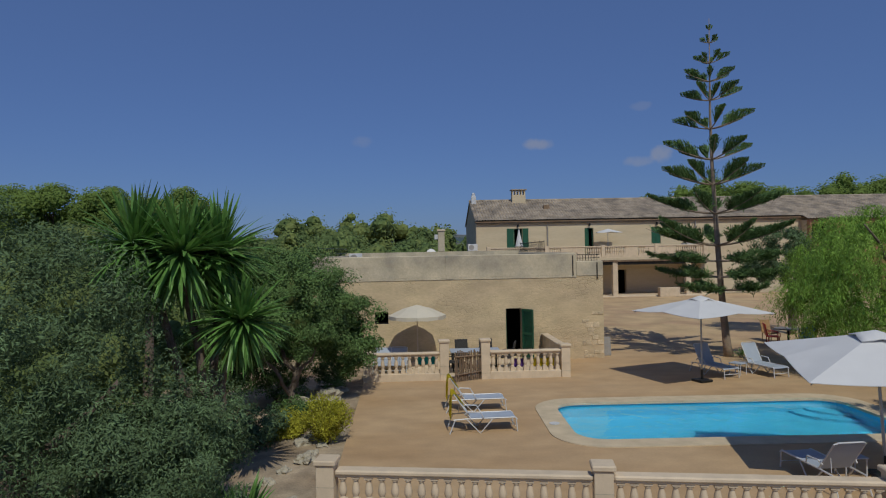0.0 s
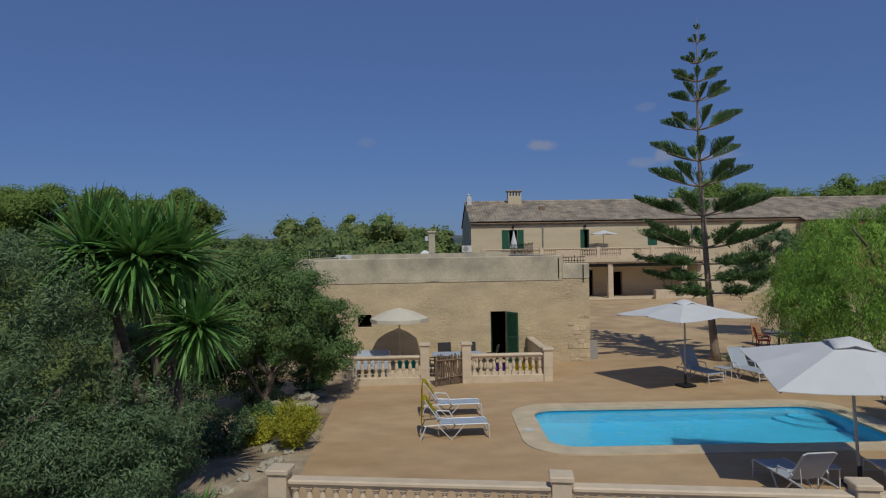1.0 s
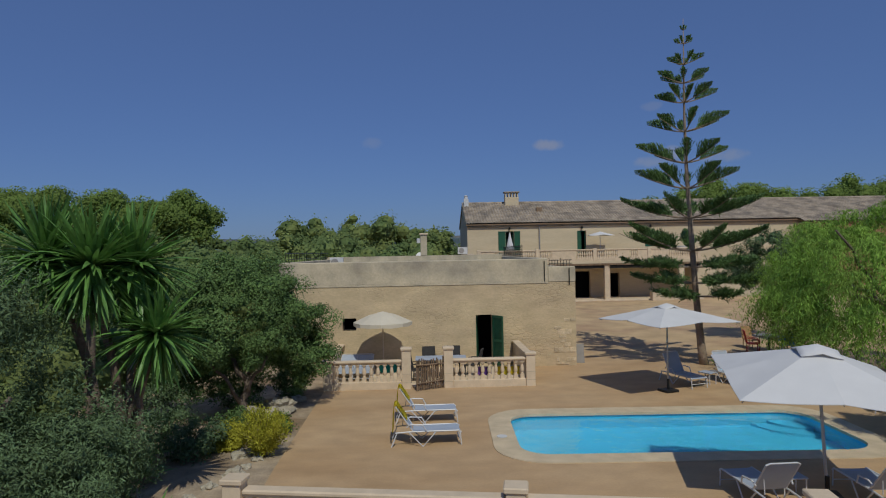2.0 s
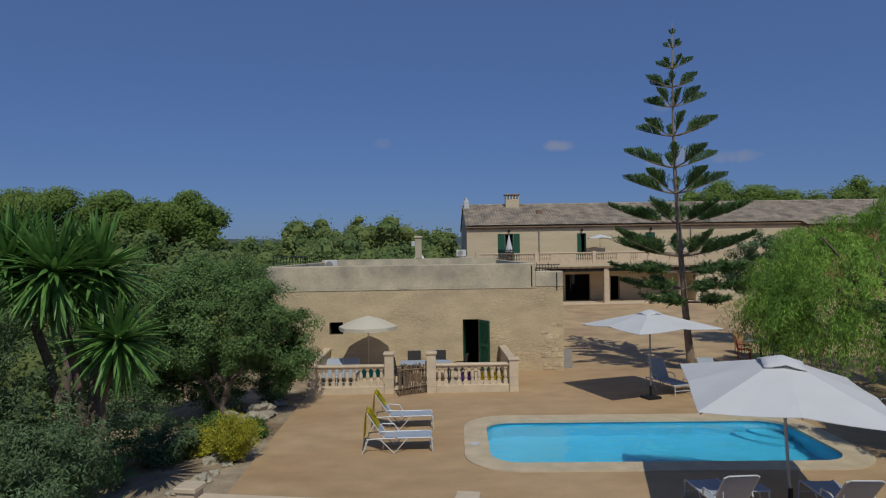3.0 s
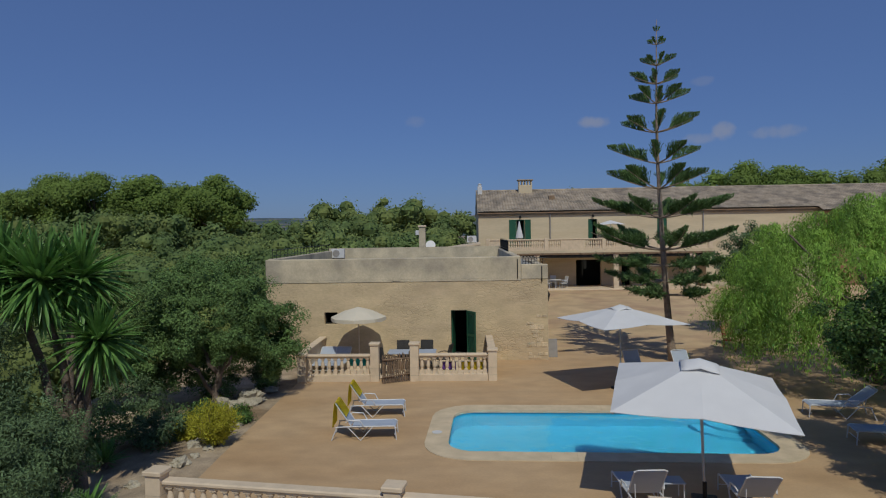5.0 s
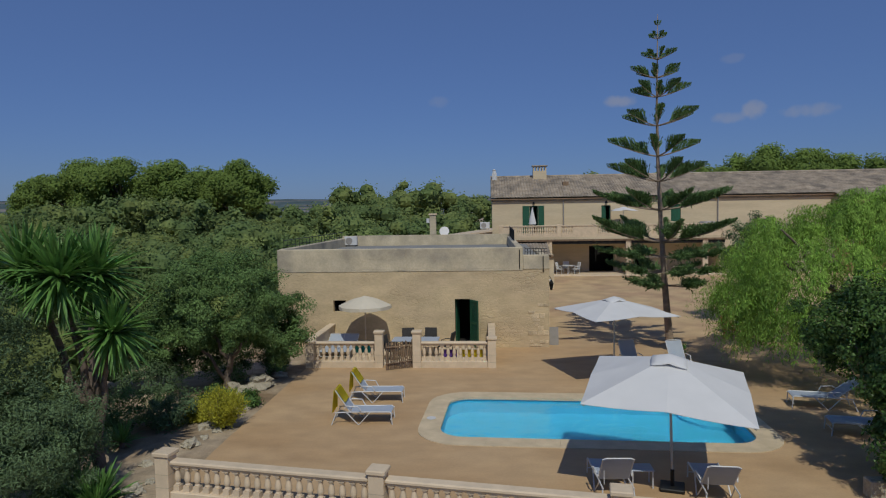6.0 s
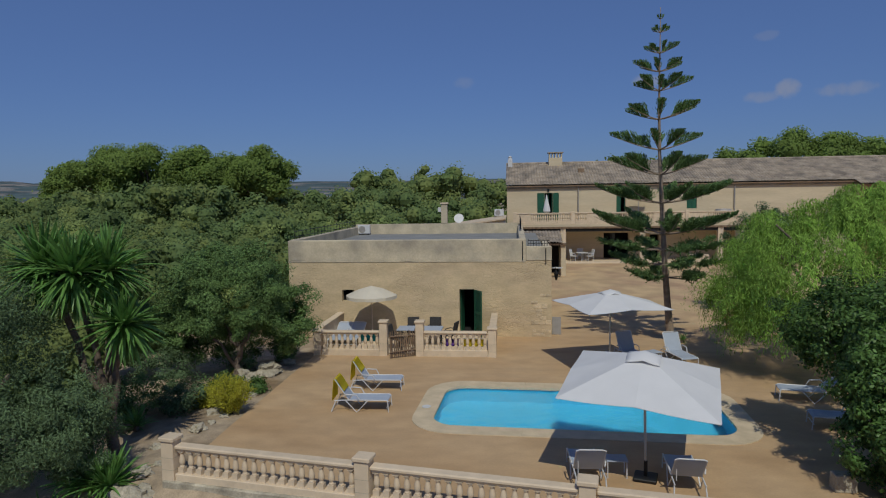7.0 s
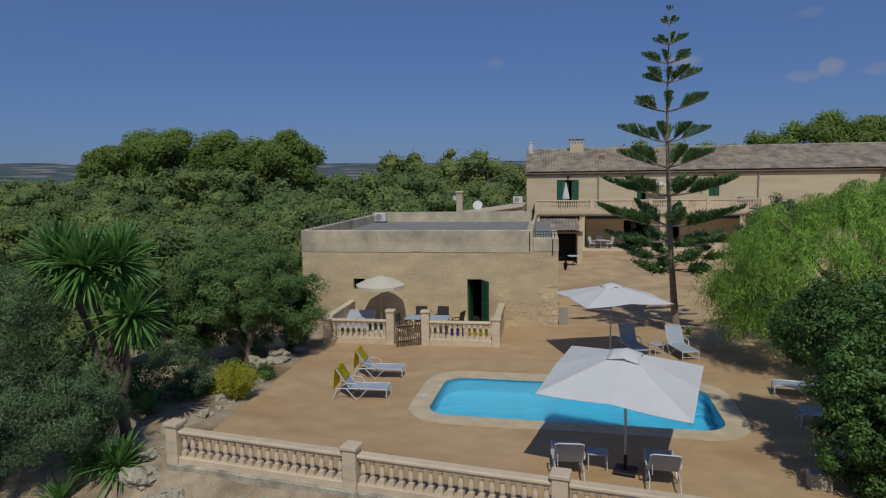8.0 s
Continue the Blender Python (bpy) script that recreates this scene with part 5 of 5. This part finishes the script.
part("cover", lathe(bmesh.new(), [(0.62, 0.5), (0.7, 1.0), (0.6, 1.14), (0.05, 1.16)], 12), "zinc", btable)
part("leg", tubed([(0, 0, 0), (0, 0, 0.6)], 0.05, 8), "iron", btable)
small_table = thing("bistro_table", "small white round table by the lean-to", "table", pose(8.3, 44.2, 0.29))
part("tabletop", lathe(bmesh.new(), [(0.42, 0.70), (0.42, 0.73)], 14), "white_frame", small_table)
part("stand", tubed([(0, 0, 0), (0, 0, 0.7)], 0.03, 6), "iron", small_table)

# coloured chairs under the pepper tree
yard_table = thing("courtyard_table", "dark round table in the courtyard", "table", pose(16.1, 28.0, 0))
part("tabletop", lathe(bmesh.new(), [(0.6, 0.70), (0.6, 0.74)], 16), "zinc", yard_table)
part("leg", tubed([(0, 0, 0.0), (0, 0, 0.7)], 0.05, 8), "iron", yard_table)
for nm, mt, x, y, rz in (("red", "red", 15.2, 27.7, 70), ("blue", "blue", 16.4, 27.1, 160), ("tan", "rattan", 15.7, 28.8, 10), ("dark", "wicker", 17.1, 28.1, -90)):
    armchair("courtyard_chair", nm + " armchair at the courtyard table", pose(x, y, 0.01, 0, 0, rz), mt, "courtyard chairs")

# patio things
for x, rz in ((-2.3, 92), (-1.68, 88)):
    lg = lounger((x, 23.1), (x + 0.03, 24.9), 30)
    lg.location.z = 0.06


def hung_towel(x0, x1, z0, z1, material, colour):
    t = thing("beach_towel", colour + " beach towel hanging behind the patio balustrade", "towel", None, "towels on the patio")
    bm = bmesh.new()
    rows = [[bm.verts.new((x0 + (x1 - x0) * i / 8, 22.40 + 0.02 * math.sin(i * 1.7 + j), z0 + (z1 - z0) * j / 4)) for i in range(9)] for j in range(5)]
    for p, q in zip(rows, rows[1:]):
        for k in range(8):
            bm.faces.new((p[k], p[k + 1], q[k + 1], q[k]))
    bmesh.ops.solidify(bm, geom=bm.faces[:], thickness=0.012)
    part("cloth", bm, material, t, smooth=True)


rack = thing("drying_rack", "low metal rack for towels behind the balustrade", "rack", pose(0, 22.40, 0.06))
for x0, x1, zz in ((-1.6, -0.25, 0.76), (2.3, 4.1, 0.60)):
    part("bar", tubed([(x0, 0.006, 0), (x0, 0.006, zz), (x1, 0.006, zz), (x1, 0.006, 0)], 0.012, 5), "alu", rack)
hung_towel(-1.0, -0.3, 0.52, 0.80, "turquoise", "turquoise")
hung_towel(2.45, 3.0, 0.34, 0.64, "purple", "purple")
hung_towel(3.2, 4.0, 0.34, 0.64, "yellow", "yellow")

# ---- garden bed, rocks and plants ----
def rock(x, y, z, r, seed, label="pale weathered limestone rock"):
    bm = bmesh.new()
    bmesh.ops.create_icosphere(bm, subdivisions=3, radius=1)
    for v in bm.verts:
        n = noise.noise(v.co * 1.3 + Vector((seed * 3.1, 0, 0))) * 0.7 + noise.noise(v.co * 3.5 + Vector((0, seed * 1.7, 0))) * 0.3 + noise.noise(v.co * 8 + Vector((seed, 0, 0))) * 0.1
        v.co *= 1 + n
        v.co = Vector((v.co.x * r * 1.25, v.co.y * r, v.co.z * r * 0.75))
    ob = part("rock", bm, "rock")
    ob.matrix_world = pose(x, y, z, 0, 0, seed * 47)
    return tagged(ob, label, "rock", "garden rocks")


rr_ = random.Random(8)
for k in range(22):
    y = 10.4 + k * 0.56
    x = -3.3 - rr_.random() * 1.3
    rock(x, y, ground_z(x, y) + 0.02, 0.09 + 0.16 * rr_.random() ** 2, k)
for k in range(46):
    x = -4.0 + k * 0.27 + rr_.uniform(-0.1, 0.1)
    y = front_y(x) - 0.45 - rr_.random() * 0.9
    rock(x, y, ground_z(x, y) + 0.02, 0.12 + 0.22 * rr_.random() ** 1.5, 60 + k, "rough limestone boulder below the balustrade")
rock(-3.75, 19.4, 0.1, 0.38, 101)
rock(-4.3, 18.8, 0.05, 0.3, 102)
rock(-3.3, 10.35, -0.3, 0.3, 103)
footing = tagged(part("retaining_wall", boxed(0, 24.0, -0.22, 0.12, -1.5, -0.02, 0.03), "rock"), "rough rendered retaining wall under the balustrade", "wall", kind="structure")
footing.matrix_world = pose(-2.78, 10.84, 0, 0, 0, -9.35)

for x, y, n, sc in ((-4.75, 10.8, 130, 0.95), (-4.1, 10.6, 140, 1.0), (-5.2, 9.9, 60, 0.8), (-5.6, 14.1, 60, 0.7)):
    ag = thing("young_yucca", "low rosette of green sword leaves in the garden", "plant", pose(x, y, ground_z(x, y) - 0.05), "low yucca plants")
    rosette(ag, (0, 0, 0.2), n, 40, sc, 4)
for x, y, r, h, mt, lb in ((-4.3, 17.0, 0.6, 0.8, "mastic", "low dark-green shrub under the tree"), (-3.35, 17.4, 0.32, 0.45, "citrus", "small round green shrub by the terrace"), (-5.0, 15.6, 0.7, 0.9, "olive", "grey-green low shrub in the bed"), (-4.4, 16.2, 0.5, 0.6, "lime_bush", "dry yellowish tuft of shrub in the bed"), (-6.4, 15.2, 1.0, 1.3, "mastic", "dark shrub behind the yucca"), (-7.5, 13.2, 1.1, 1.5, "olive", "grey shrub between the trees"), (-5.6, 20.6, 1.2, 1.6, "mastic", "dense shrub beneath the mastic tree"), (-3.9, 21.6, 0.6, 1.0, "mastic", "shrub at the patio corner"), (-7.0, 18.0, 1.2, 1.5, "olive", "grey-green shrub by the low wall"), (-8.6, 10.5, 1.4, 1.6, "olive", "low olive growth on the slope"), (-6.4, 8.2, 1.0, 1.2, "olive", "low olive shoots on the slope")):
    tree("shrub", lb, "shrub", (x, y, ground_z(x, y)), [((0, 0, -0.05), (0.03, 0, h * 0.6), 0.03, 0.015), ((0, 0, 0), (-r * 0.4, 0.1, h * 0.6), 0.02, 0.01)],
         [((0, 0, h * 0.5), (r, r, h * 0.55), int(40 * r + 20), int(5500 * r + 1500), 0.075, 0.035, 0.16 + 0.1 * r, 0.3, 0.5)], mt, group="garden shrubs")
low_wall = tagged(part("garden_wall", boxed(-2.6, 2.6, -0.12, 0.12, -0.2, 0.5, 0.02), "stone"), "low whitewashed garden wall among the trees", "wall", kind="structure")
low_wall.matrix_world = pose(-8.3, 16.9, -0.4, 0, 0, 38)

# far hills beyond the plain
hv, hf = [], []
for i in range(121):
    a = radians(-75 + i * 1.25)
    for d_, h_ in ((900, -2), (1500, 16 + 10 * noise.noise((i * 0.1, 3, 0))), (2300, 62 + 12 * noise.noise((i * 0.13, 0, 0)) + 5 * noise.noise((i * 0.6, 5, 0))), (2600, -5)):
        hv.append((math.sin(a) * d_, math.cos(a) * d_, h_))
for i in range(120):
    for q in range(3):
        hf.append((i * 4 + q, i * 4 + q + 1, i * 4 + q + 5, i * 4 + q + 4))
tagged(part("backdrop", (hv, [], hf), "hill", smooth=True), "low hills and fields on the horizon, haze painted into their colour", "hills", kind="structure")

# bare stones where the plaster has come away at the annexe's corner
sr = random.Random(3)
z = 0.05
while z < 2.1:
    hgt = sr.uniform(0.10, 0.23)
    x = 5.95 + sr.uniform(0, 0.3) * (1 if z > 1.2 else 0.4)
    while x < 6.8:
        w_ = min(sr.uniform(0.14, 0.34), 6.86 - x)
        if sr.random() < (0.72 if z < 1.1 else 0.35):
            part("stone", boxed(x, x + w_ - 0.02, AY0 - sr.uniform(0.01, 0.025), AY0 + 0.02, z, z + hgt - 0.02, 0.008), "stones", annexe)
        x += w_
    z += hgt

back_yucca = thing("yucca", "second tall yucca further back in the garden", "tree", pose(-8.2, 16.8, -0.4))
part("trunk", trunk(bmesh.new(), rng, (0, 0, 0), (0.1, 0, 4.7), 0.15, 0.09, 0.05), "bark", back_yucca, smooth=True)
rosette(back_yucca, (0.1, 0, 4.75), 260, 30, 1.3)
stump = thing("stone_plinth", "small pale stone plinth at the terrace's edge", "plinth", pose(12.15, 11.25, 0))
part("block", boxed(-0.22, 0.22, -0.15, 0.15, 0, 0.38, 0.02), "rock", stump)

board = thing("leaning_board", "grey-blue board leaning on the annexe's side wall", "board", pose(AX2 + 0.25, 26.3, 0, -8, 0, 0))
part("panel", boxed(-0.2, 0.2, -0.02, 0.02, 0, 0.8, 0.008), "zinc", board)
tuft = thing("grass_tuft", "small green tuft at the foot of the Norfolk pine", "plant", pose(12.3, 25.0, 0))
rosette(tuft, (0, 0, 0.05), 40, 0, 0.42, 4)

tree("carob_tree", "dark grey-green tree in the courtyard behind the pepper tree", "tree", (18.0, 31.0, 0.05),
     [((0, 0, -0.1), (0.1, 0, 2.4), 0.22, 0.15), ((0.1, 0, 2.2), (-1.1, 0.3, 4.2), 0.1, 0.04), ((0.1, 0, 2.2), (1.1, 0.4, 4.4), 0.1, 0.04)],
     [((-0.2, 0, 3.9), (1.9, 1.7, 1.7), 110, 20000, 0.11, 0.06, 0.36, 0.4)], "olive")
